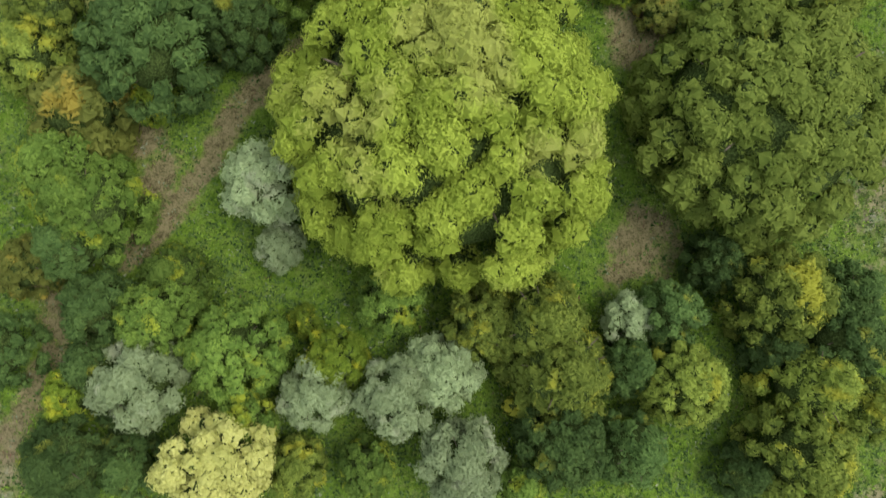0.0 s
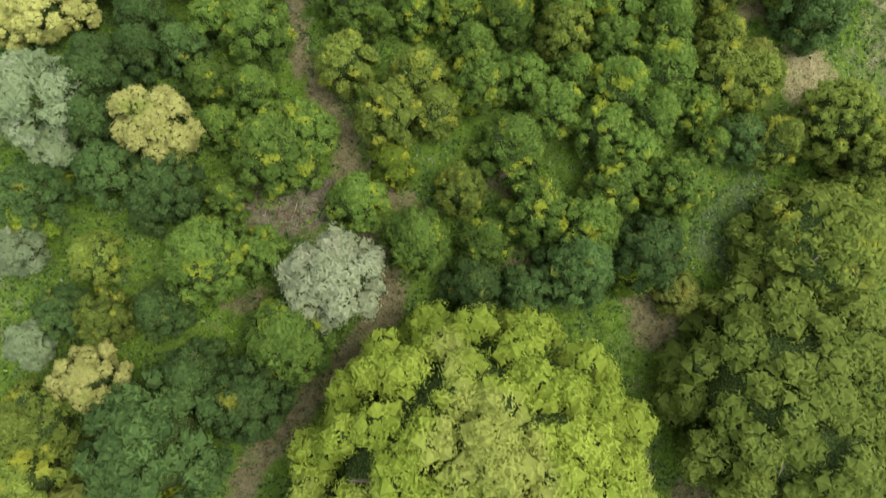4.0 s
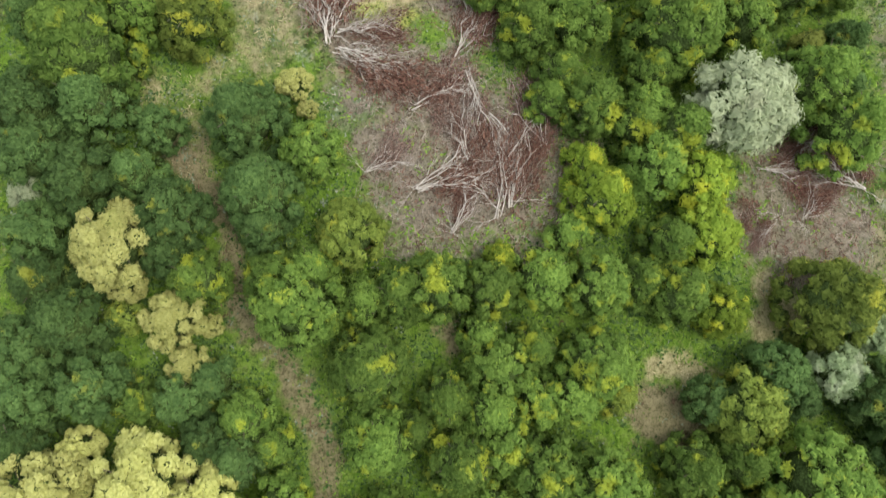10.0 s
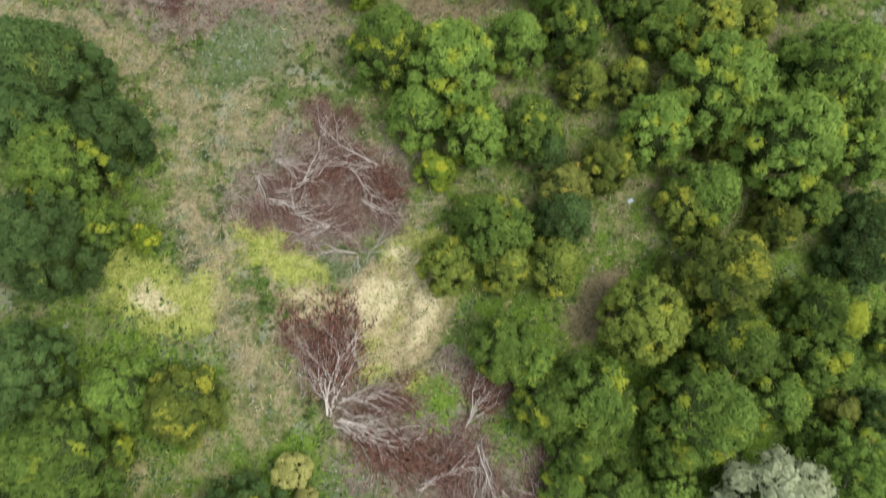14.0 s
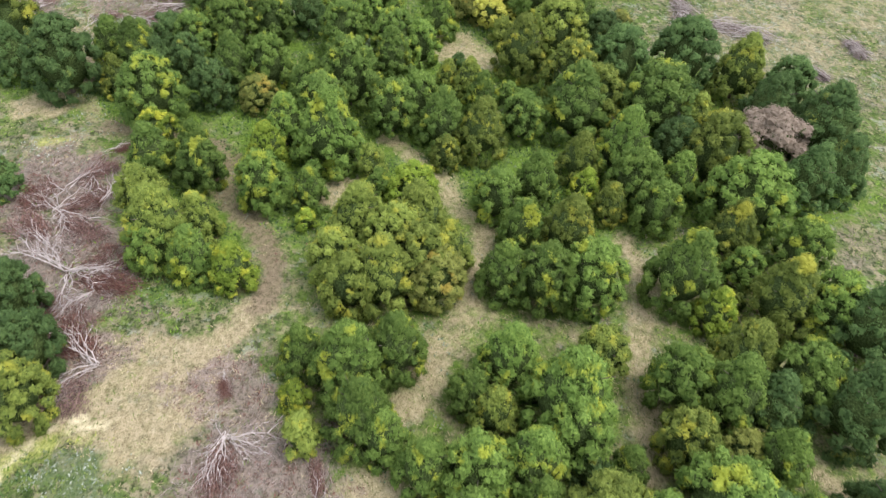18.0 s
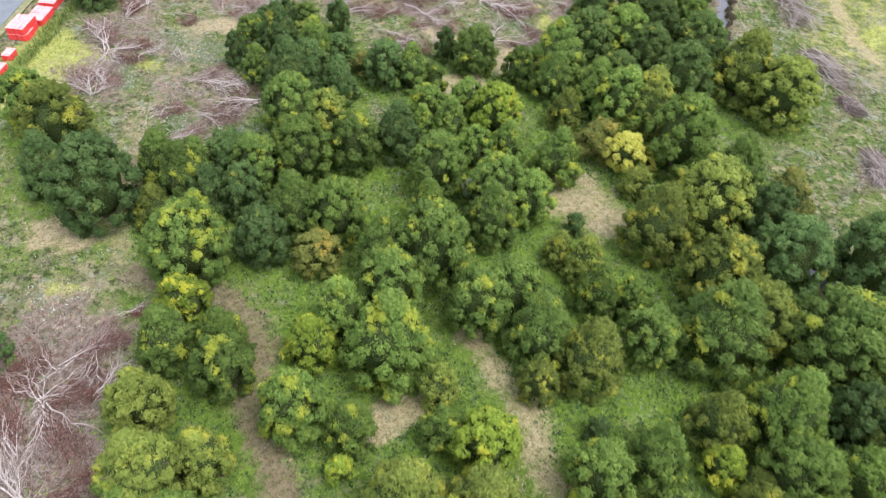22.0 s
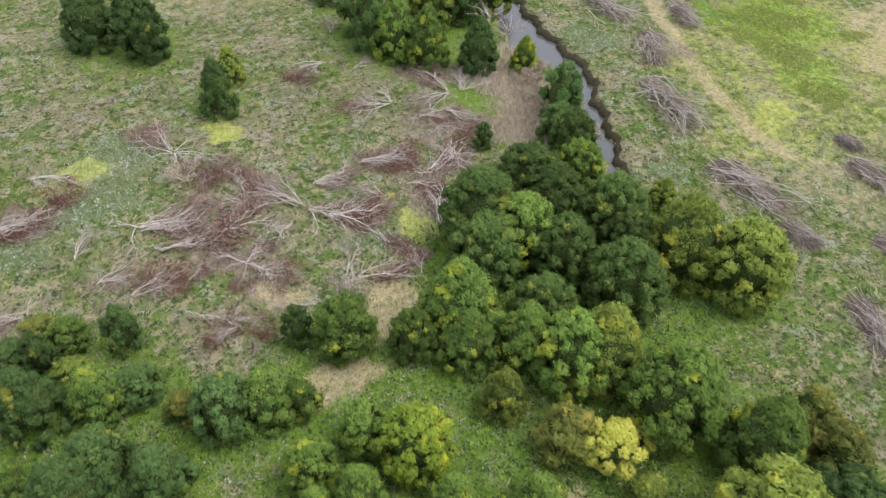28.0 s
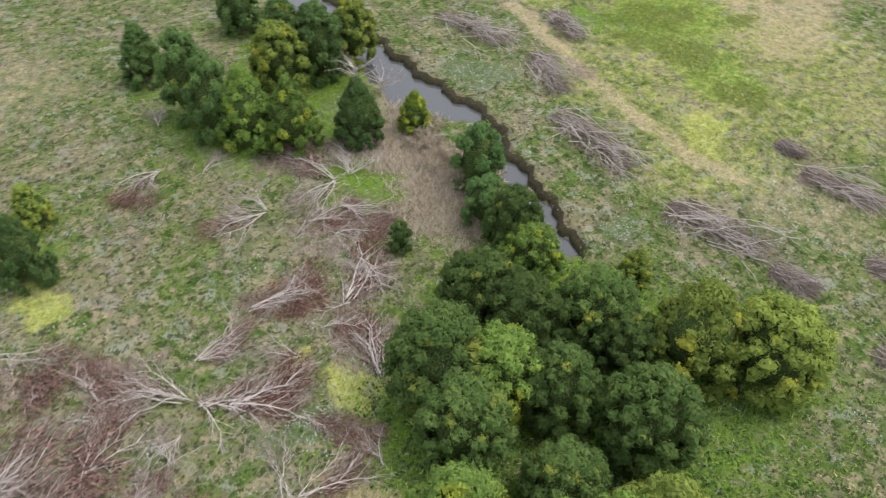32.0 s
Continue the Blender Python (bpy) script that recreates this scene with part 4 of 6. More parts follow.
grove([
    ("m", 3.6, 210.1, 3.4, 8.4), ("m", -17.1, 211.2, 4.0, 9.9), ("o", 40.0, 211.6, 3.7, 9.2), ("g", 15.9, 211.7, 3.1, 7.8),
    ("g", 28.3, 213.3, 2.1, 5.3), ("d", 67.6, 213.4, 3.8, 9.6), ("g", 24.7, 213.7, 2.7, 6.7), ("p", -4.7, 214.4, 2.5, 5.1),
    ("d", -10.6, 214.9, 2.8, 6.9), ("m", 7.1, 215.4, 4.0, 10.1), ("m", 2.0, 215.7, 3.1, 7.7), ("o", 37.5, 217.0, 3.8, 9.5),
    ("m", -18.4, 217.4, 2.4, 6.0), ("d", -29.2, 217.7, 4.5, 10.8), ("o", -23.1, 217.7, 2.3, 5.9), ("o", 23.6, 218.0, 2.4, 6.1),
])
grove([
    ("o", 62.9, 218.5, 4.1, 10.3), ("g", -3.7, 219.4, 3.2, 8.1), ("m", -8.4, 219.6, 3.3, 8.2), ("o", 20.8, 219.7, 1.9, 4.8),
    ("d", 45.2, 220.5, 4.0, 10.1), ("d", -18.1, 220.6, 2.6, 6.5), ("d", -36.4, 220.9, 3.2, 8.1), ("m", -21.0, 221.3, 3.5, 8.8),
    ("d", 55.3, 221.4, 4.6, 10.8), ("d", -14.4, 221.4, 2.7, 6.9), ("m", 13.1, 221.9, 3.2, 8.1), ("o", 31.6, 223.6, 3.9, 9.8),
    ("g", 5.9, 223.7, 2.5, 6.2), ("m", -24.7, 224.0, 3.1, 7.7), ("m", -20.8, 224.4, 2.9, 7.2), ("d", 22.9, 224.8, 1.2, 2.9),
])
grove([
    ("m", -13.9, 224.9, 3.2, 8.0), ("d", -17.3, 225.9, 3.0, 7.5), ("g", 17.3, 226.1, 2.8, 7.1), ("m", 13.6, 226.1, 3.4, 8.4),
    ("o", -37.9, 226.9, 4.0, 10.1), ("d", 44.1, 226.9, 3.5, 8.7), ("o", 37.5, 227.3, 4.5, 10.8), ("g", -9.6, 228.0, 3.5, 8.8),
    ("s", 10.6, 228.2, 1.2, 2.7), ("m", 6.3, 229.0, 3.3, 8.3), ("m", -43.4, 231.1, 3.2, 8.1), ("m", -4.1, 231.7, 3.0, 7.5),
    ("p", 49.1, 232.0, 2.7, 5.5), ("o", 30.5, 232.6, 1.8, 4.4), ("g", 20.5, 233.6, 3.1, 7.6), ("m", 41.9, 233.8, 3.9, 9.8),
])
grove([
    ("g", 10.3, 234.3, 2.4, 6.1), ("d", 0.8, 234.7, 3.1, 7.6), ("m", -12.8, 236.0, 3.5, 8.8), ("g", 14.4, 236.2, 2.5, 6.2),
    ("o", -8.4, 236.2, 2.9, 7.1), ("p", 50.3, 236.7, 2.0, 4.1), ("V", 29.0, 237.0, 2.7, 5.8), ("V", 33.2, 237.8, 1.6, 3.4),
    ("g", 3.4, 238.7, 1.9, 4.8), ("g", 6.9, 238.7, 2.5, 6.4), ("g", 36.0, 239.4, 4.3, 10.8), ("p", 26.1, 239.4, 2.8, 5.6),
    ("l", 12.6, 241.6, 3.3, 7.4), ("g", 3.5, 242.1, 2.3, 5.8), ("d", -15.0, 243.2, 3.7, 9.4), ("g", 8.5, 244.4, 2.3, 5.9),
])
grove([
    ("d", -8.6, 244.4, 2.7, 6.8), ("o", 21.8, 244.8, 2.4, 6.0), ("d", -13.1, 245.8, 3.1, 7.8), ("o", 32.6, 246.5, 4.4, 9.7),
    ("m", -20.2, 246.6, 2.2, 5.4), ("g", 29.4, 246.7, 3.9, 8.7), ("c", -24.0, 249.2, 1.5, 5.4), ("d", -3.1, 249.2, 2.8, 7.0),
    ("m", 0.5, 249.3, 2.7, 6.7), ("g", 3.7, 249.4, 1.8, 4.4), ("g", 26.0, 249.9, 3.6, 8.0), ("m", 20.3, 251.0, 3.2, 7.2),
    ("p", -6.7, 251.3, 1.6, 3.3), ("o", 52.0, 252.5, 4.5, 9.9), ("b", 29.0, 253.0, 3.4, 7.4), ("m", 15.4, 253.3, 2.4, 6.0),
])
grove([
    ("b", 38.0, 253.3, 4.3, 9.5), ("m", -14.0, 253.7, 2.6, 6.6), ("d", -19.2, 253.7, 3.2, 8.0), ("m", 20.5, 255.0, 4.5, 10.1),
    ("m", 8.9, 255.6, 3.1, 7.0), ("o", 47.3, 257.3, 4.9, 10.8), ("c", 4.4, 257.3, 1.5, 5.4), ("c", -19.2, 259.5, 1.6, 5.7),
    ("b", 33.9, 259.7, 3.7, 8.3), ("b", 42.1, 260.4, 3.0, 6.9), ("c", -12.0, 260.6, 1.7, 6.2), ("N", -49.4, 260.8, 3.2, 7.8),
    ("b", 25.1, 260.8, 3.9, 8.8), ("g", 30.4, 263.4, 4.0, 9.1), ("b", 42.1, 264.4, 3.9, 8.8), ("b", 26.5, 266.8, 4.6, 10.3),
])
grove([
    ("b", 35.3, 267.2, 4.1, 9.2), ("o", 50.8, 267.5, 1.9, 4.2), ("b", 34.1, 271.7, 3.9, 8.7), ("g", 41.8, 273.7, 3.2, 7.2),
    ("b", 42.3, 277.2, 3.2, 8.8), ("k", 42.7, 282.6, 2.6, 6.5), ("c", 32.6, 283.7, 1.3, 4.2), ("k", 45.6, 288.1, 3.0, 8.6),
    ("d", -0.7, 299.2, 2.6, 8.8), ("l", 45.1, 301.2, 2.3, 5.5), ("d", 38.0, 302.7, 3.2, 8.8), ("g", 30.7, 306.0, 3.6, 9.7),
    ("o", 1.3, 307.0, 2.2, 5.5), ("g", 26.5, 309.3, 3.9, 10.5), ("g", 24.6, 311.6, 1.7, 4.8), ("c", 23.3, 312.0, 3.0, 11.9),
])
grove([
    ("d", -10.3, 316.7, 3.6, 9.4), ("o", 34.2, 317.2, 3.8, 10.2), ("c", 22.3, 318.1, 3.2, 12.4), ("d", 40.4, 318.8, 3.9, 10.5),
    ("o", 46.5, 320.2, 3.5, 9.4), ("d", -18.2, 322.2, 4.6, 10.2), ("d", 37.3, 322.9, 4.4, 10.8), ("d", -12.2, 324.3, 3.7, 9.2),
    ("d", 19.9, 329.9, 3.3, 8.2), ("d", 35.9, 336.0, 3.0, 8.1),
])

grove([
    ("d", -22.5, 260.5, 2.3, 3.4), ("o", -16.5, 257.3, 2.0, 3.2), ("m", -17.3, 262.0, 2.0, 3.6), ("d", -10.6, 254.6, 2.2, 3.8),
    ("p", -20.4, 264.6, 1.7, 2.2), ("m", -23.6, 256.0, 2.4, 4.2),
])


# ---- crowns and trunks ----
def ico(level):
    bm = bmesh.new()
    bmesh.ops.create_icosphere(bm, subdivisions=level, radius=1.0)
    v = np.array([p.co[:] for p in bm.verts])
    f = np.array([[p.index for p in q.verts] for q in bm.faces])
    bm.free()
    return v, f


ICO_V, ICO_F = ico(2)
BALL_V, BALL_F = ico(1)
OCT_V = np.array([(1, 0, 0), (-1, 0, 0), (0, 1, 0), (0, -1, 0), (0, 0, 1), (0, 0, -1)], float)
OCT_F = np.array([(0, 2, 4), (2, 1, 4), (1, 3, 4), (3, 0, 4), (2, 0, 5), (1, 2, 5), (3, 1, 5), (0, 3, 5)])


def crown_mesh(name, seed, lumps, knobs, sprays, high, shape, size, lump_r=0.34, thin=0.42, droop=0.6, skew=1.2, rough=(0.93, 1.05), hull=0.64, rise=0.5, core_r=0.80):
    """A crown of radius 1 and height `high`: lobes over a hull, each lobe a cluster of knobs, each knob clad in hanging sprays of leaves."""
    rng = np.random.default_rng(seed)
    u = (np.arange(lumps) + 0.5) / lumps
    u = 1 - (1 - u) ** skew
    u = np.clip(u + rng.normal(0, 0.09 / math.sqrt(lumps), lumps), 0.02, 0.99)
    if shape == "dome":
        rad = np.where(u > 0.36, np.sqrt(np.clip(1 - ((u - 0.36) / 0.645) ** 2, 0, 1)), 0.80 + 0.20 * u / 0.36)
    elif shape == "cone":
        rad = np.where(u > 0.22, np.clip(1 - (u - 0.22) / 0.80, 0, 1) ** 0.62, 0.82 + 0.18 * u / 0.22)
    else:
        rad = np.where(u > 0.45, np.sqrt(np.clip(1 - ((u - 0.45) / 0.56) ** 2, 0, 1)), 0.45 + 0.55 * u / 0.45)
    ang = np.arange(lumps) * 2.39996 + rng.uniform(-1.6, 1.6, lumps) / math.sqrt(lumps)
    lr = lump_r * rng.uniform(0.70, 1.25, lumps)
    jut = rng.uniform(rough[0], rough[1], lumps)
    reach = np.clip(rad - 0.62 * lr, 0.0, 1.0) * jut
    z0 = 0.05 if shape != "open" else 0.22
    c = np.stack([reach * np.cos(ang), reach * np.sin(ang), (z0 + (1 - z0) * u) * high * (0.5 + 0.5 * jut) - lr * 0.75], 1)
    c[:, 2] = np.maximum(c[:, 2], 0.32 * lr)
    mark = rng.uniform(0, 1, lumps)
    out = c - np.array([0, 0, 0.40 * high])
    out[:, 2] = out[:, 2] / high * 1.6 + 0.25
    out /= np.linalg.norm(out, axis=1)[:, None]
    # knobs over the outer side of each lobe
    share = lr ** 2 / np.sum(lr ** 2)
    own, d, tr = [], [], []
    for i in range(lumps):
        n = max(4, round(knobs * share[i]))
        k = np.arange(n)
        cz = 1 - 1.15 * (k + 0.5) / n
        ph = k * 2.39996 + rng.uniform(0, 6.28)
        sx = np.sqrt(np.clip(1 - cz * cz, 0, 1))
        e1 = np.cross(out[i], (0.31, 0.17, 0.93))
        e1 /= np.linalg.norm(e1)
        e2 = np.cross(out[i], e1)
        v = cz[:, None] * out[i] + (sx * np.cos(ph))[:, None] * e1 + (sx * np.sin(ph))[:, None] * e2 + rng.normal(0, 0.10, (n, 3))
        own.append(np.full(n, i))
        d.append(v / np.linalg.norm(v, axis=1)[:, None])
        tr.append(lr[i] * math.sqrt(2.6 / n) * rng.uniform(0.8, 1.25, n))
    own, d, tr = np.concatenate(own), np.concatenate(d), np.concatenate(tr)
    n = len(own)
    tc = c[own] + d * (lr[own] * rng.uniform(0.62, 0.84, n))[:, None]
    tone = np.clip(mark[own] + rng.normal(0, 0.12, n), 0, 1)
    # dense middles of the knobs; lobe middles and hull are painted dark as inner shade
    up = d + np.array([0, 0, rise])
    up /= np.linalg.norm(up, axis=1)[:, None]
    ax = np.cross(up, rng.normal(0, 1, (n, 3)))
    ax /= np.linalg.norm(ax, axis=1)[:, None]
    frame3 = np.stack([ax, np.cross(up, ax), up], 1)
    grow = core_r * tr[:, None, None] * (1 + rng.uniform(-0.2, 0.2, (n, 5, 1)))
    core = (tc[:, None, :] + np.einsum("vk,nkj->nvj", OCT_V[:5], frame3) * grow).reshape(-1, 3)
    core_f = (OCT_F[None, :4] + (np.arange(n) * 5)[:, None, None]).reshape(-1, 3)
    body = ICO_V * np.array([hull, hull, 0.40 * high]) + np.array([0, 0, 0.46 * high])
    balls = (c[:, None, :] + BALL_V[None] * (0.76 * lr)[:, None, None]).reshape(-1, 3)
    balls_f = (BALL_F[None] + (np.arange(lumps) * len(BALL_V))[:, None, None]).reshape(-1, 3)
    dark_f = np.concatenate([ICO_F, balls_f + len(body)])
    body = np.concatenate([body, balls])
    at = len(core) + len(body)
    # sprays of leaves that hang over each knob like shingles
    ti = rng.choice(n, sprays, p=tr ** 2 / np.sum(tr ** 2))
    e = rng.normal(0, 1, (sprays, 3))
    e /= np.linalg.norm(e, axis=1)[:, None]
    side = np.sum(e * up[ti], axis=1)
    e = np.where((side < -0.15)[:, None], e - 2 * side[:, None] * up[ti], e)
    p = tc[ti] + e * (tr[ti] * rng.uniform(0.80, 1.06, sprays))[:, None]
    # a share of them sits deeper, on the lobes themselves, and is coloured as if shaded
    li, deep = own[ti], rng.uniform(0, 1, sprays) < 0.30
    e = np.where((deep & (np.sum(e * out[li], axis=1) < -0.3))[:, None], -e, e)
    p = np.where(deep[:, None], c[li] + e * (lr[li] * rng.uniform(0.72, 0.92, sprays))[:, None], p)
    nrm = e + 0.40 * d[ti] + rng.normal(0, 0.14, (sprays, 3))
    nrm /= np.linalg.norm(nrm, axis=1)[:, None]
    t = rng.normal(0, 0.55, (sprays, 3)) + 0.35 * e
    t[:, 2] -= droop
    t -= nrm * np.sum(t * nrm, axis=1)[:, None]
    t /= np.linalg.norm(t, axis=1)[:, None] + 1e-6
    b = np.cross(nrm, t)
    s = size * rng.uniform(0.6, 1.4, sprays)
    lift = nrm * (0.28 * s)[:, None]
    tri = np.stack([p - t * s[:, None] + b * (s * thin)[:, None], p - t * s[:, None] - b * (s * thin)[:, None], p + t * s[:, None] + lift], 1).reshape(-1, 3)
    faces = np.concatenate([core_f, dark_f + len(core), np.arange(sprays * 3).reshape(-1, 3) + at])
    me = mesh_of(name, np.concatenate([core, body, tri]), faces, LEAF["g"])
    me.materials.append(INNER_SHADE)
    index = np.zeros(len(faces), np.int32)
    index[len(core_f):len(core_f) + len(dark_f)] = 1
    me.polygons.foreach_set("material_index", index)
    bend = np.zeros(len(faces), bool)
    bend[len(core_f):len(core_f) + len(dark_f)] = True
    me.polygons.foreach_set("use_smooth", bend)
    # knob middles and deep sprays keep 0.3 of their tone: shade between lobes, as colour
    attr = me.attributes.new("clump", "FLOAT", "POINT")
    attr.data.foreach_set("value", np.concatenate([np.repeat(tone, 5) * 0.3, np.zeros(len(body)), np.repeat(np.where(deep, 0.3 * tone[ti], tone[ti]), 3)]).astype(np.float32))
    return me


def tube(points, radii, sides=6):
    """Vertices and quads of a bent, tapering limb."""
    points = [Vector(p) for p in points]
    verts, faces = [], []
    for i, p in enumerate(points):
        ahead = (points[min(i + 1, len(points) - 1)] - points[max(i - 1, 0)]).normalized()
        across = ahead.cross(Vector((0.3, 0.1, 1) if abs(ahead.z) < 0.9 else (1, 0, 0))).normalized()
        up = across.cross(ahead)
        for k in range(sides):
            a = 2 * math.pi * k / sides
            verts.append(p + radii[i] * (across * math.cos(a) + up * math.sin(a)))
    for i in range(len(points) - 1):
        for k in range(sides):
            m = (k + 1) % sides
            faces.append((i * sides + k, i * sides + m, (i + 1) * sides + m, (i + 1) * sides + k))
    top = len(verts)
    verts.append(points[-1] + (points[-1] - points[-2]) * 0.1)
    for k in range(sides):
        faces.append(((len(points) - 1) * sides + k, (len(points) - 1) * sides + (k + 1) % sides, top, top))
    return verts, faces


def join(pieces):
    verts, faces = [], []
    for v, f in pieces:
        n = len(verts)
        verts += [tuple(p) for p in v]
        faces += [tuple(i + n for i in q) for q in f]
    return verts, faces


def limb_mesh(name, limbs, material):
    verts, faces = join(limbs)
    me = bpy.data.meshes.new(name)
    me.from_pydata(verts, [], [q if q[2] != q[3] else q[:3] for q in faces])
    me.materials.append(material)
    return me


def trunk_mesh(name, seed, high):
    rng = random.Random(seed)
    r = 0.055
    bend = [(rng.uniform(-0.04, 0.04) * i, rng.uniform(-0.04, 0.04) * i, high * 0.2 * i) for i in range(5)]
    bend[0] = (0, 0, -0.06)
    limbs = [tube(bend, [r * 1.35, r, r * 0.8, r * 0.55, r * 0.25], 7)]
    for i in range(6):
        a, z = i * 1.1 + rng.uniform(-0.3, 0.3), high * rng.uniform(0.18, 0.55)
        e = rng.uniform(0.45, 0.75)
        limbs.append(tube([(0, 0, z), (0.4 * e * math.cos(a), 0.4 * e * math.sin(a), z + 0.16 * high), (e * math.cos(a), e * math.sin(a), z + 0.28 * high)], [r * 0.5, r * 0.33, r * 0.12], 5))
    return limb_mesh(name, limbs, BARK)


TALL = 2.4
CROWN = {
    "dome": [crown_mesh("crown", 11 + i, 36, 200, 4400, TALL, "dome", 0.049, 0.240) for i in range(6)],
    "cone": [crown_mesh("crown", 31 + i, 36, 200, 4400, TALL, "cone", 0.049, 0.240) for i in range(5)],
    "full_dome": [crown_mesh("crown", 21 + i, 56, 330, 7600, TALL, "dome", 0.036, 0.190) for i in range(4)],
    "full_cone": [crown_mesh("crown", 41 + i, 56, 330, 7600, TALL, "cone", 0.036, 0.190) for i in range(4)],
    "small": [crown_mesh("crown", 51 + i, 10, 70, 1900, TALL, "dome", 0.080, 0.46) for i in range(4)],
    "loose": [crown_mesh("crown", 61 + i, 22, 200, 7000, TALL, "open", 0.055, 0.34, 0.30, 0.8) for i in range(3)],
    "bloom": [crown_mesh("crown", 71 + i, 30, 430, 10000, TALL, "open", 0.028, 0.26, 0.66, 0.1, 1.4, (0.80, 1.12), 0.5, 0.3) for i in range(3)],
    "grand": [crown_mesh("crown", 81, 118, 1250, 100000, 1.45, "dome", 0.0116, 0.134, 0.42, 0.5, 1.1, (0.89, 1.05), 0.78, 0.2, 0.84)],
    "wide": [crown_mesh("crown", 85 + i, 84, 900, 32000, 1.7, "dome", 0.0180, 0.155, 0.42, 0.5, 1.15, (0.90, 1.06), 0.76, 0.2, 0.80) for i in range(2)],
    "fir": [crown_mesh("crown", 91 + i, 24, 200, 5000, 2.8, "dome", 0.050, 0.28, 0.36, 0.8) for i in range(2)],
}
TRUNK = [trunk_mesh("trunk", 5 + i, TALL) for i in range(3)]
HIGH = {"grand": 1.45, "wide": 1.7, "fir": 2.8}
SORT = {
    "g": ("broadleaf_tree", "green broadleaf tree with a dense rounded crown", "tree", ("dome", "cone")),
    "d": ("dark_broadleaf_tree", "dark green broadleaf tree with a dense crown", "tree", ("cone", "dome")),
    "o": ("olive_broadleaf_tree", "olive green broadleaf tree with some yellowed clumps", "tree", ("dome", "cone")),
    "m": ("broadleaf_tree", "mid green broadleaf tree with a full rounded crown", "tree", ("dome", "cone")),
    "O": ("spreading_tree", "large olive green tree with a broad spreading crown", "tree", ("wide",)),
    "l": ("lime_green_tree", "lime green young tree with bright yellow leaf clumps", "tree", ("dome", "cone")),
    "y": ("cream_flowering_tree", "tree in cream yellow blossom with an open crown", "tree", ("bloom",)),
    "V": ("yellow_flowering_tree", "small tree in vivid yellow blossom beside dry grass", "tree", ("bloom",)),
    "Y": ("pale_flowering_tree", "tree covered in pale yellow blossom", "tree", ("bloom",)),
    "s": ("silver_leaved_tree", "grey green feathery tree with drooping foliage", "tree", ("loose",)),
    "S": ("pale_silver_tree", "pale silvery feathery tree with a soft crown", "tree", ("loose",)),
    "p": ("turning_shrub", "shrub with yellow brown turning leaves", "shrub", ("dome", "small")),
    "P": ("dry_leaved_shrub", "shrub with dry pinkish beige leaves on bare twigs", "shrub", ("loose",)),
    "B": ("giant_tree", "huge yellow green tree with a lumpy domed crown", "tree", ("grand",)),
    "k": ("columnar_tree", "tall narrow dark green tree beside the brook", "tree", ("fir",)),
    "b": ("brookside_tree", "mid green tree in a dense grove beside the brook", "tree", ("full_dome",)),
    "N": ("roadside_pine", "tall dark green pine beside the road", "pine tree", ("full_dome",)),
    "c": ("young_conifer", "narrow dark green young conifer standing alone", "conifer", ("fir",)),
}
dice = random.Random(7)


def tree(kind, x, y, r, h):
    """One tree: its foot stands on the ground, the crown reaches close to it."""
    name, label, category, shapes = SORT[kind]
    shape = dice.choice(shapes)
    if r < 1.9 and shape in ("dome", "cone"):
        shape = "small"
        label = label.replace("tree", "young tree") if "young" not in label else label
    elif r > 3.1 and shape in ("dome", "cone"):
        shape = "full_" + shape
    turn, up = dice.uniform(0, 6.28), HIGH.get(shape, TALL)
    foot = root(name, x, y, float(land(x, y)), turn, (r, r, h / up))
    tagged(foot, label, category, GROUP)
    piece("trunk", dice.choice(TRUNK), foot, Matrix.Diagonal((1, 1, up / TALL, 1)))
    piece("crown", dice.choice(CROWN[shape]), foot, None, LEAF[kind])


def dead_shrub(x, y, r, h, seed, label):
    """A leafless shrub of dry beige twigs."""
    rng = random.Random(seed)
    foot = tagged(root("leafless_shrub", x, y, float(land(x, y))), label, "dead shrub")
    limbs, twigs = [], []
    for i in range(26):
        a, e = rng.uniform(0, 6.28), rng.uniform(0.35, 1.0)
        z = h * math.sqrt(max(0.05, 1.1 - e * e))
        mid = (0.35 * r * e * math.cos(a), 0.35 * r * e * math.sin(a), 0.5 * z)
        tip = (r * e * math.cos(a), r * e * math.sin(a), z * 0.95)
        limbs.append(tube([(0, 0, -0.1), mid, tip], [0.045, 0.03, 0.01], 4))
        for j in range(26):
            f = rng.uniform(0.3, 1.0)
            s = [mid[k] + (tip[k] - mid[k]) * f for k in range(3)]
            q = [s[0] + rng.uniform(-0.5, 0.5), s[1] + rng.uniform(-0.5, 0.5), s[2] + rng.uniform(0.0, 0.6)]
            twigs.append(tube([s, q], [0.030, 0.010], 3))
    piece("bough", limb_mesh("branches", limbs, BEIGE), foot)
    piece("brushwood", limb_mesh("twigs", twigs, BEIGE), foot)["kind"] = "stuff"


for kind, x, y, r, h in TREES:
    tree(kind, x, y, r, h)


# ---- the ground: one sheet to the horizon ----
def axis(low, high, step, far):
    inner = np.arange(low, high + 0.01, step)
    out = far ** (np.linspace(0.25, 1.0, 9)) + 6
    return np.concatenate([(low - out)[::-1], inner, high + out])


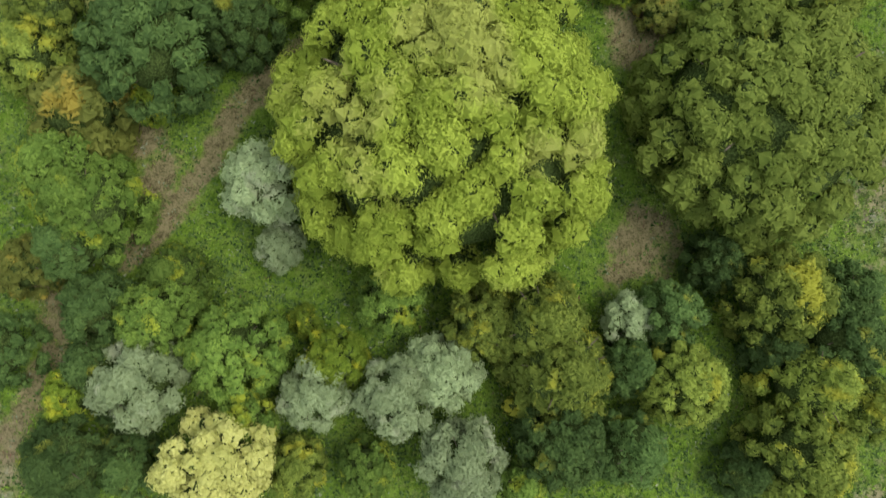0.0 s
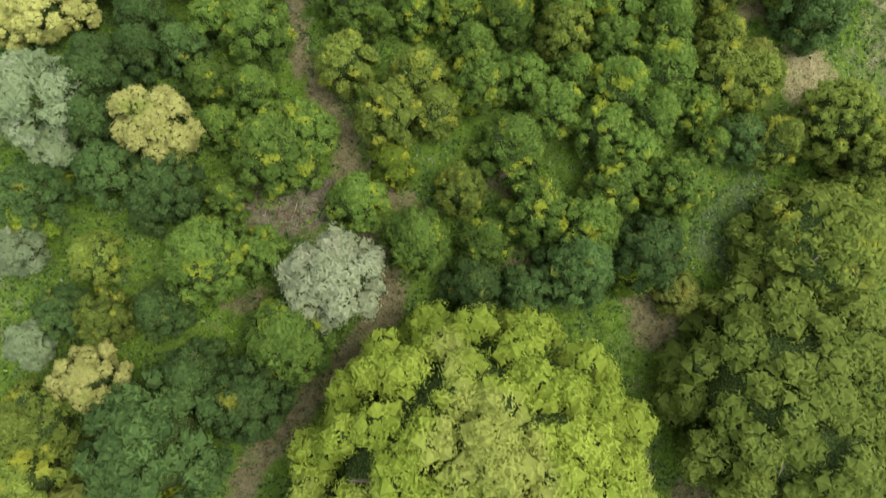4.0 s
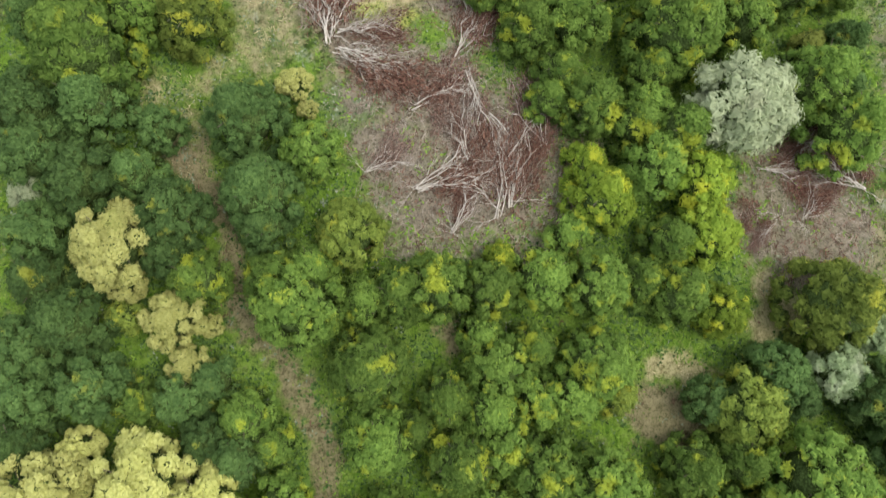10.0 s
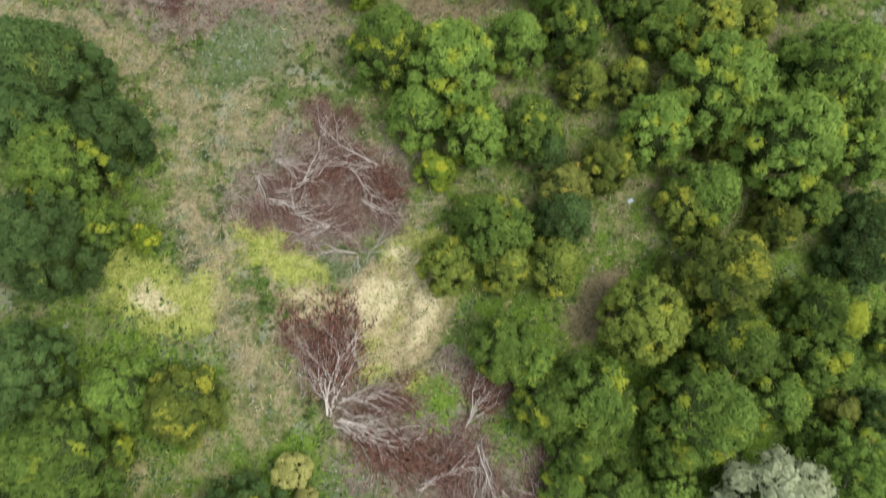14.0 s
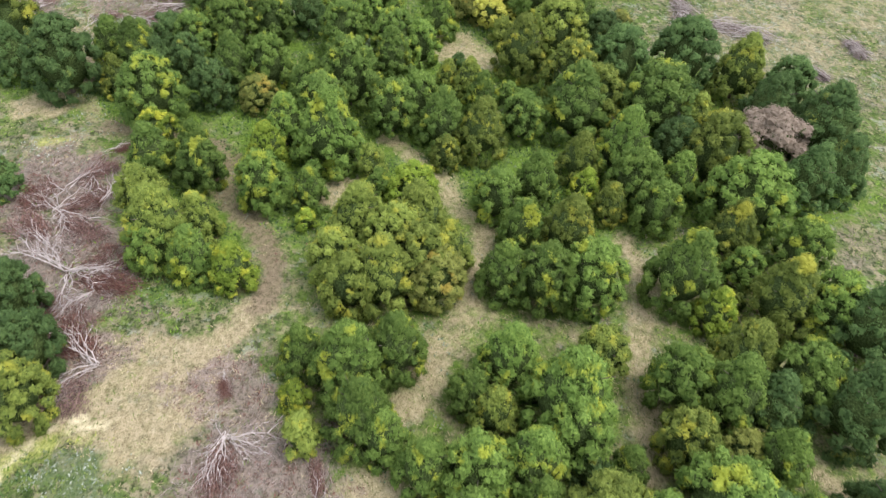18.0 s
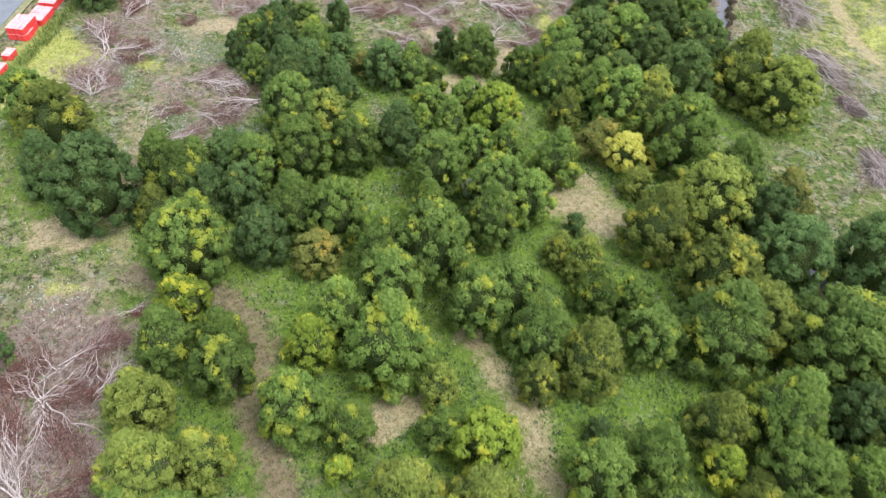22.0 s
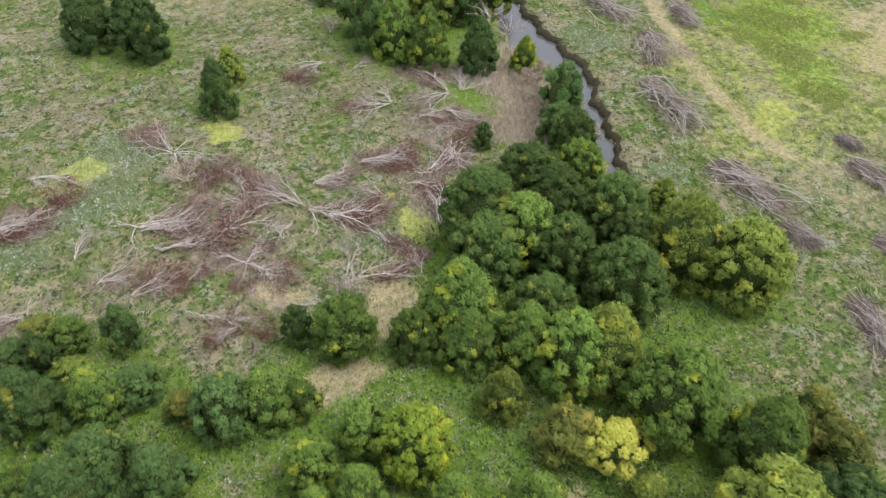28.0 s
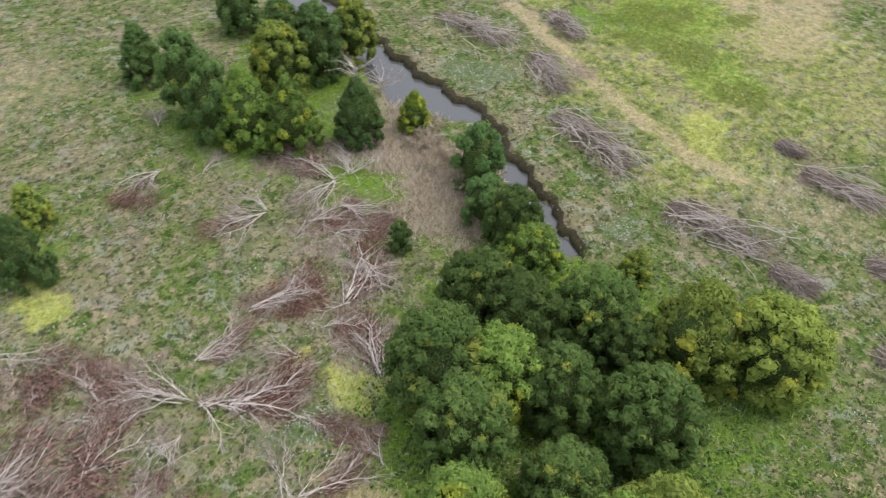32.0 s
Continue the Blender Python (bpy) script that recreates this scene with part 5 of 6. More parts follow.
gx, gy = axis(-85, 125, 0.95, 2200), axis(-30, 405, 0.95, 2200)
GX, GY = np.meshgrid(gx, gy)
COVER = {k: np.zeros(GX.shape) for k in ("soil", "straw", "lime", "herb", "ash", "green", "dry", "moss", "pale")}
WX = GX + 1.1 * np.sin(GY * 0.55 + np.sin(GX * 0.4)) + 0.5 * np.sin(GY * 1.5 + GX * 0.9)
WY = GY + 1.1 * np.sin(GX * 0.5 + np.sin(GY * 0.35)) + 0.5 * np.sin(GX * 1.4 - GY * 0.8)
for kind, x, y, a, b, turn in PATCHES:
    u, v = WX - x, WY - y
    d = np.hypot((u * math.cos(turn) + v * math.sin(turn)) / a, (-u * math.sin(turn) + v * math.cos(turn)) / b)
    w = ease((1.6 - d) / 1.0)
    if kind == "ash" and y > 228:
        w = (0.75 if x > -12 else 0.55) * w
    if kind == "straw" and a * b > 20:
        w = (0.62 if a * b > 40 else 0.75) * w
    if kind == "field":
        COVER["lime"] = np.maximum(COVER["lime"], 0.42 * w)
        COVER["straw"] = np.maximum(COVER["straw"], 0.16 * w)
    elif kind == "worn":
        COVER["straw"] = np.maximum(COVER["straw"], 0.42 * w)
        COVER["herb"] = np.maximum(COVER["herb"], 0.35 * w)
    else:
        COVER[kind] = np.maximum(COVER[kind], w)
MX, MY = 0.75 * GX + 0.25 * WX, 0.75 * GY + 0.25 * WY
for kind, half, points in TRAILS:
    best = np.full(GX.shape, 99.0)
    for (x0, y0), (x1, y1) in zip(points, points[1:]):
        dx, dy = x1 - x0, y1 - y0
        f = np.clip(((MX - x0) * dx + (MY - y0) * dy) / max(dx * dx + dy * dy, 1e-6), 0, 1)
        best = np.minimum(best, np.hypot(MX - x0 - f * dx, MY - y0 - f * dy))
    w = ease((half * 1.5 - best) / (half * 0.9))
    if kind == "track":
        COVER["straw"] = np.maximum(COVER["straw"], 0.46 * w)
        COVER["soil"] = np.maximum(COVER["soil"], 0.22 * w)
        COVER["herb"] = np.maximum(COVER["herb"], 0.30 * w)
    else:
        COVER[kind] = np.maximum(COVER[kind], (0.86 if kind == "soil" else 0.76) * w)
COVER["straw"] = np.maximum(COVER["straw"], 0.7 * COVER["dry"])
MID, HALF = brook_at(GY)
COVER["soil"] = np.maximum(COVER["soil"], 0.60 * (np.abs(np.abs(GX - MID) - HALF - 0.2) < 0.7) * (HALF > 0))
# WOOD: darker ground within each crown's reach; LUSH: greener ground further out
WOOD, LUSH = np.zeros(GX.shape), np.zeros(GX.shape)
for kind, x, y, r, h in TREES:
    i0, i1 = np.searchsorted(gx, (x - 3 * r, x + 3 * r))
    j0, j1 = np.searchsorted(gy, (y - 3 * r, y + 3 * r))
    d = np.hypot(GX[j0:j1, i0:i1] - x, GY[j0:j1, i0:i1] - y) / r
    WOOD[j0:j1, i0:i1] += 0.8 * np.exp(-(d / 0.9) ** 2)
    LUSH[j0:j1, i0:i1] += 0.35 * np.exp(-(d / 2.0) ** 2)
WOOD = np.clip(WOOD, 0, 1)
UNDER = np.clip(1.3 * LUSH, 0, 1) * (1 - 0.5 * ease((GY - 100) / 15) * ease((198 - GY) / 14))
# the open middle of the wood is drier: olive and straw grass between the trees
DRY = ease((GY - 100) / 15) * ease((198 - GY) / 14)
COVER["green"] = np.maximum(COVER["green"], np.clip(1.25 * LUSH, 0, 0.85) * (1 - 0.45 * DRY))
COVER["straw"] = np.maximum(COVER["straw"], 0.30 * DRY * np.clip(LUSH * 2, 0, 1) * ease((GX + 8) / 6))
GZ = land(GX, GY)
ny, nx = GX.shape
idx = np.arange(ny * nx).reshape(ny, nx)
quads = np.stack([idx[:-1, :-1], idx[:-1, 1:], idx[1:, 1:], idx[1:, :-1]], -1).reshape(-1, 4)
ground_me = mesh_of("ground", np.stack([GX, GY, GZ], -1).reshape(-1, 3), quads, GROUND, True)
for name, kinds in (("cover_a", ("soil", "straw", "lime", "moss")), ("cover_b", ("herb", "ash", "green", "pale"))):
    attr = ground_me.attributes.new(name, "FLOAT_COLOR", "POINT")
    data = np.ones((ny * nx, 4), np.float32)
    for i, k in enumerate(kinds):
        data[:, i] = COVER[k].ravel()
    attr.data.foreach_set("color", data.ravel())
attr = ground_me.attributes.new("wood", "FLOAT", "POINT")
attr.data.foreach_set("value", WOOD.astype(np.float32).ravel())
tagged(new("ground", ground_me), "meadow ground of grass, straw, bare soil and leaf litter", "ground", "", "structure")


def strip(name, ys, left, right, z, material):
    """A band of quads that runs north, between two edges given as functions of y."""
    verts = []
    for y in ys:
        verts += [(left(y), y, z(y)), (right(y), y, z(y))]
    n = np.arange(len(ys) - 1)[:, None] * 2
    return mesh_of(name, verts, n + np.array([0, 1, 3, 2]), material, True)


def shore(side):
    return lambda y: float(brook_at(y)[0] + side * (brook_at(y)[1] + 1.2))


water = new("water", strip("water", np.arange(150, 392, 1.0), shore(-1), shore(1), lambda y: -0.85, WATER))
tagged(water, "still dark brook water between grassy banks", "water", "", "structure")


# the brook's eastern bank: a low undercut edge of dark wet earth
ys = np.arange(272, 390, 0.7)
bank = []
for y in ys:
    mid, half = brook_at(y)
    jut = 0.5 * math.sin(y * 0.9) + 0.3 * math.sin(y * 2.3 + 1.0) + 0.10 * math.sin(y * 5.1)
    x = float(mid + half + jut)
    bank += [(x - 0.10, y, -1.0), (x + 0.12, y, -0.30 + 0.1 * math.sin(y * 3.1)), (x + 0.8, y, float(land(x + 1.2, y)) + 0.05)]
n = np.arange(len(ys) - 1)[:, None] * 3
bank_me = mesh_of("brook_bank", bank, np.concatenate([n + np.array([0, 1, 4, 3]), n + np.array([1, 2, 5, 4])]), plain_material("wet_dark_earth", (0.022, 0.020, 0.012), (0.075, 0.068, 0.034), 0.8, 3.0, 0.2))
tagged(new("brook_bank", bank_me), "steep dark earth bank along the brook", "bank", "", "structure")


# ---- the road ----
def road_mid(y):
    return -62.6 - 0.062 * (y - 250)


def band(off, width, z):
    return (lambda y: road_mid(y) + off - width / 2, lambda y: road_mid(y) + off + width / 2, lambda y: float(z - 10.8 * ease((55.2 - y) / 48.0)))


ys = np.arange(-900, 900, 6.0)
tagged(new("road", strip("road", ys, *band(0.45, 6.5, 0.32), ASPHALT)), "grey worn asphalt two lane road", "road", "", "structure")
verge_me = strip("road_verge", ys, *band(0.45, 8.6, 0.24), plain_material("gravelly_verge", (0.12, 0.14, 0.06), (0.27, 0.27, 0.13), 0.9, 1.2))
tagged(new("road_verge", verge_me), "dusty gravel and grass verge under the road edge", "verge", "", "structure")
line = new("road_line", strip("road_line", ys, *band(0.0, 0.16, 0.325), PAINT))
tagged(line, "white painted line along the road", "road marking", "", "structure")


# a galvanised guard rail on the far side of the road
def guard_rail(y0, y1):
    foot = tagged(root("guard_rail", road_mid(y0) - 3.6, y0, 0.2, math.atan(0.062)), "galvanised steel guard rail along the road", "guard rail")
    long = (y1 - y0) * math.hypot(1, 0.062)
    beam = []
    for z0, z1, out in ((0.55, 0.62, 0.0), (0.62, 0.68, 0.04), (0.68, 0.74, 0.0), (0.74, 0.80, 0.04), (0.80, 0.86, 0.0)):
        beam.append((z0, z1, out))
    verts, faces = [], []
    for z0, z1, out in beam:
        n = len(verts)
        verts += [(out, 0, z0), (out, long, z0), (out - 0.03, long, z1), (out - 0.03, 0, z1), (out - 0.06, 0, z0), (out - 0.06, long, z0), (out - 0.09, long, z1), (out - 0.09, 0, z1)]
        faces += [(n, n + 1, n + 2, n + 3), (n + 4, n + 7, n + 6, n + 5), (n, n + 4, n + 5, n + 1), (n + 3, n + 2, n + 6, n + 7)]
    piece("rail_beam", mesh_of("rail_beam", verts, faces, METAL), foot)
    post = box_mesh("post", 0.12, 0.10, 0.85, METAL, 0.01)
    for k in range(int(long // 4)):
        piece("post", post, foot, pose(-0.14, 2 + 4 * k, 0))


guard_rail(225, 345)


# ---- red water-filled barriers beside the road ----
BODY = box_mesh("barrier_body", 0.56, 1.96, 0.80, RED, 0.05, 0.94)
FOOT = box_mesh("barrier_foot", 0.60, 1.80, 0.16, RED, 0.03)
# the tops carry the paler red that stands in for strong light
LID = box_mesh("barrier_top", 0.575, 1.98, 0.06, LIT_RED, 0.02)
RIB = box_mesh("barrier_rib", 0.60, 0.12, 0.66, RED, 0.02, 0.96)
CAP = box_mesh("filler_cap", 0.10, 0.10, 0.03, RED, 0.01)
# solid leaf-brown blocks stand for the shade inside the fork slots
SLOT_SHADE = box_mesh("fork_slot", 0.62, 0.24, 0.09, DEAD, 0.01)


def barrier(x, y, z, turn):
    foot = tagged(root("road_barrier", x, y, z, radians(turn)), "red plastic water-filled road barrier with a top painted brightly lit", "barrier", "stacked road barriers")
    base = piece("base", FOOT, foot)
    body = piece("body", BODY, foot, pose(0, 0, 0.10))
    top = piece("top", LID, foot, pose(0, 0, 0.90), None, "pink top, coloured as if burnt out by bright light")
    for k in (-0.72, -0.36, 0.0, 0.36, 0.72):
        piece("rib", RIB, body, pose(0, k, 0.04))
    for k in (-0.6, 0.6):
        piece("filler_cap", CAP, top, pose(0, k, 0.05))
        piece("fork_slot", SLOT_SHADE, base, pose(0, k * 0.7, 0.03))


def barrier_block(x, y, across, along, layers, turn):
    for i in range(across):
        for j in range(along):
            for k in range(layers):
                m = pose(x, y, 0, 0, 0, turn) @ Vector((i * 0.615, j * 2.02, 0))
                barrier(m.x + dice.uniform(-0.02, 0.02), m.y, float(land(m.x, m.y)) - 0.02 + k * 0.97, turn + dice.uniform(-1, 1))


barrier_block(-56.3, 258.2, 4, 2, 1, 3)
barrier_block(-55.9, 253.6, 4, 2, 1, 3)
barrier_block(-56.2, 249.4, 4, 2, 2, 3)
barrier_block(-54.2, 249.9, 1, 1, 1, 3)
barrier_block(-54.5, 244.4, 2, 1, 1, 3)
barrier_block(-54.6, 234.6, 4, 4, 1, 4)

# ---- felled trees: pale stems fanned out from the butt, with dead leaves ----
def stem_mesh(seed):
    """A bent stem of length 1 that lies along x, forking into branches and twigs."""
    rng = random.Random(seed)
    w = lambda k: rng.uniform(-k, k)
    pts = [(0, 0, 0.02), (0.22, w(0.03), 0.05 + w(0.02)), (0.45, w(0.06), 0.07 + w(0.03)), (0.7, w(0.09), 0.06 + w(0.03)), (0.95, w(0.13), 0.05 + w(0.03))]
    limbs = [tube(pts, [0.0110, 0.0092, 0.0072, 0.0046, 0.0016], 6)]
    for i in (1, 2, 2, 3, 3):
        s, side = pts[i], rng.choice((-1, 1))
        long, a = rng.uniform(0.22, 0.46), side * rng.uniform(0.25, 0.75)
        mid = (s[0] + 0.5 * long * math.cos(a), s[1] + 0.5 * long * math.sin(a), s[2] + w(0.04))
        tip = (s[0] + long * math.cos(a * 0.8), s[1] + long * math.sin(a * 0.8), s[2] + w(0.05))
        limbs.append(tube([s, mid, tip], [0.0052, 0.0036, 0.0014], 5))
        for j in range(3):
            f = a * 0.8 + w(0.7)
            o = rng.choice((mid, tip))
            limbs.append(tube([o, (o[0] + 0.16 * math.cos(f), o[1] + 0.16 * math.sin(f), o[2] + w(0.05))], [0.0022, 0.0010], 3))
    return limb_mesh("stem", limbs, PALE)


def shreds(seed, count, clumps, length, width, spread, high):
    """Dead leaves and twigs: slim triangles in ragged clumps round the far ends of the stems, which lie along x."""
    rng = np.random.default_rng(seed)
    cx, ca = rng.uniform(0.42, 1.08, clumps), rng.normal(0, spread, clumps)
    k = rng.integers(0, clumps, count)
    loose = rng.normal(0, 0.10, (count, 2)) * np.array([1.5, 1.0])
    p = np.stack([cx[k] + loose[:, 0], cx[k] * np.sin(ca[k]) + loose[:, 1], rng.uniform(0.0, 1, count) ** 1.4 * high * np.exp(-(loose[:, 1] / 0.14) ** 2)], 1)
    a = ca[k] + rng.normal(0, 0.55, count)
    t = np.stack([np.cos(a), np.sin(a), rng.normal(0.1, 0.35, count)], 1)
    b = np.stack([-np.sin(a), np.cos(a), rng.normal(0, 0.5, count)], 1)
    ln, wd = length * rng.uniform(0.5, 1.5, count), width * rng.uniform(0.5, 1.5, count)
    v = np.stack([p - b * wd[:, None], p + b * wd[:, None], p + t * ln[:, None]], 1).reshape(-1, 3)
    return mesh_of("dead_foliage", v, np.arange(count * 3).reshape(-1, 3), DEAD)


STEMS = [stem_mesh(i) for i in range(10)]
SHREDS = [shreds(i, 2600, 10, 0.058, 0.0062, 0.30, 0.15) for i in range(5)]
SPARSE = [shreds(40 + i, 1100, 6, 0.062, 0.0070, 0.32, 0.10) for i in range(4)]
TWIGS = [shreds(20 + i, 420, 6, 0.17, 0.0026, 0.32, 0.12) for i in range(4)]


def felled(x, y, turn, length, stems, foliage):
    """A tree cut down and left lying, its butt at (x, y)."""
    label = {"b": "felled tree with pale bare stems and dry brown leaves", "h": "felled tree with pale stems and grey dried twigs"}.get(foliage, "felled tree with pale bare stems on the ground")
    foot = tagged(root("felled_tree", x, y, float(land(x, y)) + 0.05, radians(turn)), label, "felled tree", "felled trees left lying")
    for i in range(stems + 1):
        stray = dice.random() < 0.18
        a = dice.uniform(60, 300) if stray else dice.gauss(0, 17)
        k = length * dice.uniform(0.35, 0.62 if stray else 1.15)
        thick = k * dice.uniform(0.8, 1.5) * min(1.0, 5.0 / k)
        piece("stem", dice.choice(STEMS), foot, pose(dice.uniform(-0.3, 0.12 * length), dice.uniform(-0.05, 0.05) * length, dice.uniform(0.08, 0.4), dice.uniform(-20, 20), dice.uniform(-4, 1), a) @ Matrix.Diagonal((k, k * dice.uniform(0.8, 1.2), thick, 1)))
    piece("brushwood", dice.choice(TWIGS), foot, Matrix.Diagonal((length, length, length, 1)), TWIG)["kind"] = "stuff"
    if foliage in "bh":
        k = length * 1.05
        piece("dead_foliage", dice.choice(SHREDS if foliage == "b" and y < 225 else SPARSE), foot, Matrix.Diagonal((k, k * dice.uniform(0.7, 1.2), k, 1)), DEAD)["kind"] = "stuff"


STICK = [limb_mesh("stick", [tube([(-0.5, 0, 0), (-0.15, 0.02 * (i - 1), 0.02), (0.2, -0.02, 0.03), (0.5, 0.03, 0.0)], [0.010, 0.009, 0.007, 0.003], 5)], TWIG if i else PALE) for i in range(3)]


def heap(x, y, turn, length):
    """A long pile of cut branches pushed together."""
    foot = tagged(root("brush_pile", x, y, float(land(x, y)), radians(turn)), "heap of grey brown cut branches on rough grass", "brush pile", "heaps of cut branches")
    wide = 0.16 * length + 0.5
    for i in range(56):
        f = dice.uniform(-0.45, 0.35)
        k = length * dice.uniform(0.22, 0.50)
        z = dice.uniform(0.15, 0.95) * (1 - (f / 0.6) ** 2)
        piece("branch", dice.choice(STEMS if i % 3 else STICK), foot, pose(f * length, dice.gauss(0, 0.55) * wide, z, dice.uniform(-30, 30), dice.uniform(-10, 8), dice.gauss(0, 24)) @ Matrix.Diagonal((k, k * 0.9, k * 1.1, 1)), PALE if i % 4 else TWIG)
    rng = np.random.default_rng(int(y * 10))
    n = 1700
    f = rng.uniform(-0.5, 0.5, n)
    side = rng.normal(0, 0.55, n)
    top = np.clip(0.8 * (1 - (f / 0.52) ** 2) * np.exp(-side ** 2), 0.05, 2)
    p = np.stack([f * length, side * wide, top * rng.uniform(0.1, 0.8, n)], 1)
    a = rng.normal(0, 0.6, n)
    t = np.stack([np.cos(a), np.sin(a), rng.normal(0, 0.25, n)], 1) * rng.uniform(0.5, 1.8, n)[:, None]
    b = np.stack([-np.sin(a), np.cos(a), rng.normal(0, 0.5, n)], 1) * rng.uniform(0.015, 0.045, n)[:, None]
    v = np.stack([p - b, p + b, p + t], 1).reshape(-1, 3)
    piece("brushwood", mesh_of("brushwood", v, np.arange(n * 3).reshape(-1, 3), HEAP), foot)["kind"] = "stuff"


felled(1.9, 89.5, 35, 3.8, 6, "b")
felled(38.0, 81.6, 38, 3.6, 7, "b")
felled(36.4, 82.3, -171, 2.9, 3, "b")
felled(35.4, 81.4, -143, 2.2, 4, "b")
felled(35.2, 86.5, -9, 3.8, 4, "b")
felled(4.5, 272.5, 100, 4.2, 4, "g")
felled(15.5, 271.0, -60, 4.0, 4, "b")
felled(17.5, 276.5, 150, 4.4, 4, "g")
felled(13.0, 282.5, 20, 4.6, 4, "b")
felled(21.5, 286.0, -110, 4.4, 4, "b")
felled(26.5, 281.0, 75, 4.2, 4, "g")
felled(-5.5, 263.0, -30, 4.0, 4, "b")
felled(6.5, 261.5, 160, 3.6, 4, "g")
felled(27.8, 289.0, -20, 4.6, 5, "b")
felled(-18.0, 274.0, 60, 4.6, 4, "g")
felled(-24.5, 255.0, 25, 4.6, 4, "b")
felled(-33.5, 251.5, -70, 4.4, 4, "g")
felled(-30.5, 262.0, 110, 4.4, 4, "b")
felled(-20.5, 196.0, 65, 4.8, 5, "g")
felled(-23.0, 178.5, -35, 4.6, 5, "b")
felled(-9.5, 141.5, 25, 4.5, 5, "g")
felled(-4.5, 137.5, 115, 4.2, 5, "b")
felled(0.8, 144.5, -70, 4.0, 4, "b")
felled(-8.0, 144.0, -150, 4.5, 5, "g")
felled(-1.0, 119.5, 20, 4.6, 5, "b")
felled(3.0, 121.0, -35, 4.4, 5, "b")
felled(6.0, 120.5, 170, 4.6, 5, "b")
felled(-4.4, 121.0, -60, 3.6, 4, "b")
felled(43.5, 90.0, -120, 5.0, 5, "b")
felled(44.0, 84.0, 150, 5.0, 5, "b")
felled(42.0, 89.0, -60, 4.0, 5, "b")
felled(38.5, 87.5, 20, 5.0, 5, "b")
felled(4.1, 117.8, -45, 3.1, 5, "b")
felled(1.5, 116.0, -176, 3.3, 5, "b")
felled(6.9, 117.6, -156, 2.2, 4, "b")
felled(3.2, 113.5, 161, 3.6, 5, "g")
felled(4.2, 113.5, 27, 3.1, 4, "g")
felled(-3.5, 118.4, -19, 3.9, 5, "b")
felled(-1.7, 117.3, -7, 4.7, 5, "b")
felled(0.0, 101.0, 88, 7.4, 9, "b")
felled(0.8, 101.9, 0, 4.6, 8, "b")
felled(0.5, 100.3, -30, 7.2, 8, "b")
felled(10.7, 98.8, 56, 5.1, 5, "b")
felled(11.4, 97.8, -103, 4.9, 6, "b")
felled(6.3, 94.4, 33, 5.1, 5, "b")
felled(5.8, 87.6, 13, 6.7, 9, "b")
felled(8.4, 83.8, 66, 3.7, 8, "b")
felled(12.3, 84.7, 79, 6.3, 4, "b")
felled(13.5, 85.2, 67, 5.9, 5, "b")
felled(17.1, 90.0, 98, 5.2, 3, "b")
felled(12.5, 93.7, -51, 3.9, 4, "b")
felled(10.6, 89.8, 107, 4.5, 5, "b")
felled(14.6, 88.0, 133, 4.2, 5, "b")
felled(1.5, 123.3, 98, 3.0, 3, "b")
felled(2.6, 123.0, 67, 2.3, 3, "b")
felled(-2.6, 121.7, -29, 3.5, 5, "b")
felled(-14.2, 140.2, 97, 4.8, 5, "b")
felled(-13.9, 139.4, -22, 4.0, 6, "b")
felled(-12.3, 136.4, 11, 2.2, 3, "b")
felled(-7.5, 138.7, 53, 3.0, 4, "b")
felled(-11.8, 141.9, 52, 3.5, 4, "b")
felled(-1.9, 140.9, -163, 3.0, 4, "g")
felled(2.9, 142.1, 105, 4.2, 4, "b")
felled(-3.5, 166.4, -92, 5.0, 6, "b")
felled(-3.8, 166.0, 2, 4.8, 5, "g")
felled(-3.2, 165.6, -43, 3.8, 5, "g")
felled(4.2, 159.3, 87, 3.2, 4, "b")
felled(-24.7, 194.7, -43, 5.6, 5, "b")
felled(-24.7, 194.7, 141, 4.6, 4, "b")
felled(-22.5, 200.0, -75, 3.8, 3, "b")
felled(-21.6, 185.5, 135, 6.3, 5, "g")
felled(-21.5, 185.4, 15, 5.3, 5, "b")
felled(-21.5, 185.3, -80, 5.0, 4, "g")
felled(-21.4, 185.4, -21, 5.6, 5, "b")
felled(-15.8, 173.8, 134, 5.6, 5, "b")
felled(-15.8, 173.7, -139, 4.9, 6, "b")
felled(-18.9, 181.0, -82, 2.5, 3, "b")
felled(-4.4, 172.7, -82, 2.1, 7, "b")
felled(-21.9, 204.5, 35, 2.7, 3, "b")
felled(-39.7, 241.2, 119, 4.1, 5, "g")
felled(-25.5, 194.4, 23, 4.1, 6, "b")
felled(-24.9, 198.0, 55, 5.2, 6, "b")
felled(-24.3, 189.3, 135, 5.3, 6, "b")
felled(-18.4, 182.4, -141, 3.6, 6, "b")
felled(-42.3, 248.3, 113, 7.3, 6, "h")
felled(-42.1, 248.1, -21, 4.5, 5, "b")
felled(-39.6, 237.7, 127, 5.9, 5, "h")
felled(-39.4, 238.2, 85, 4.1, 5, "b")
felled(-18.6, 241.2, -153, 5.7, 8, "h")
felled(-21.9, 244.5, 158, 4.8, 6, "b")
felled(-25.6, 237.2, -1, 4.7, 6, "h")
felled(7.6, 277.1, 139, 7.1, 6, "b")
felled(8.1, 276.4, -24, 6.9, 6, "h")
felled(0.1, 269.3, 144, 4.1, 3, "b")
felled(0.2, 269.3, 46, 3.5, 3, "h")
felled(0.1, 269.0, -98, 3.1, 3, "b")
felled(0.4, 269.2, -39, 5.0, 4, "h")
felled(-1.6, 260.2, -163, 2.7, 4, "b")
felled(12.1, 264.2, -6, 5.2, 5, "h")
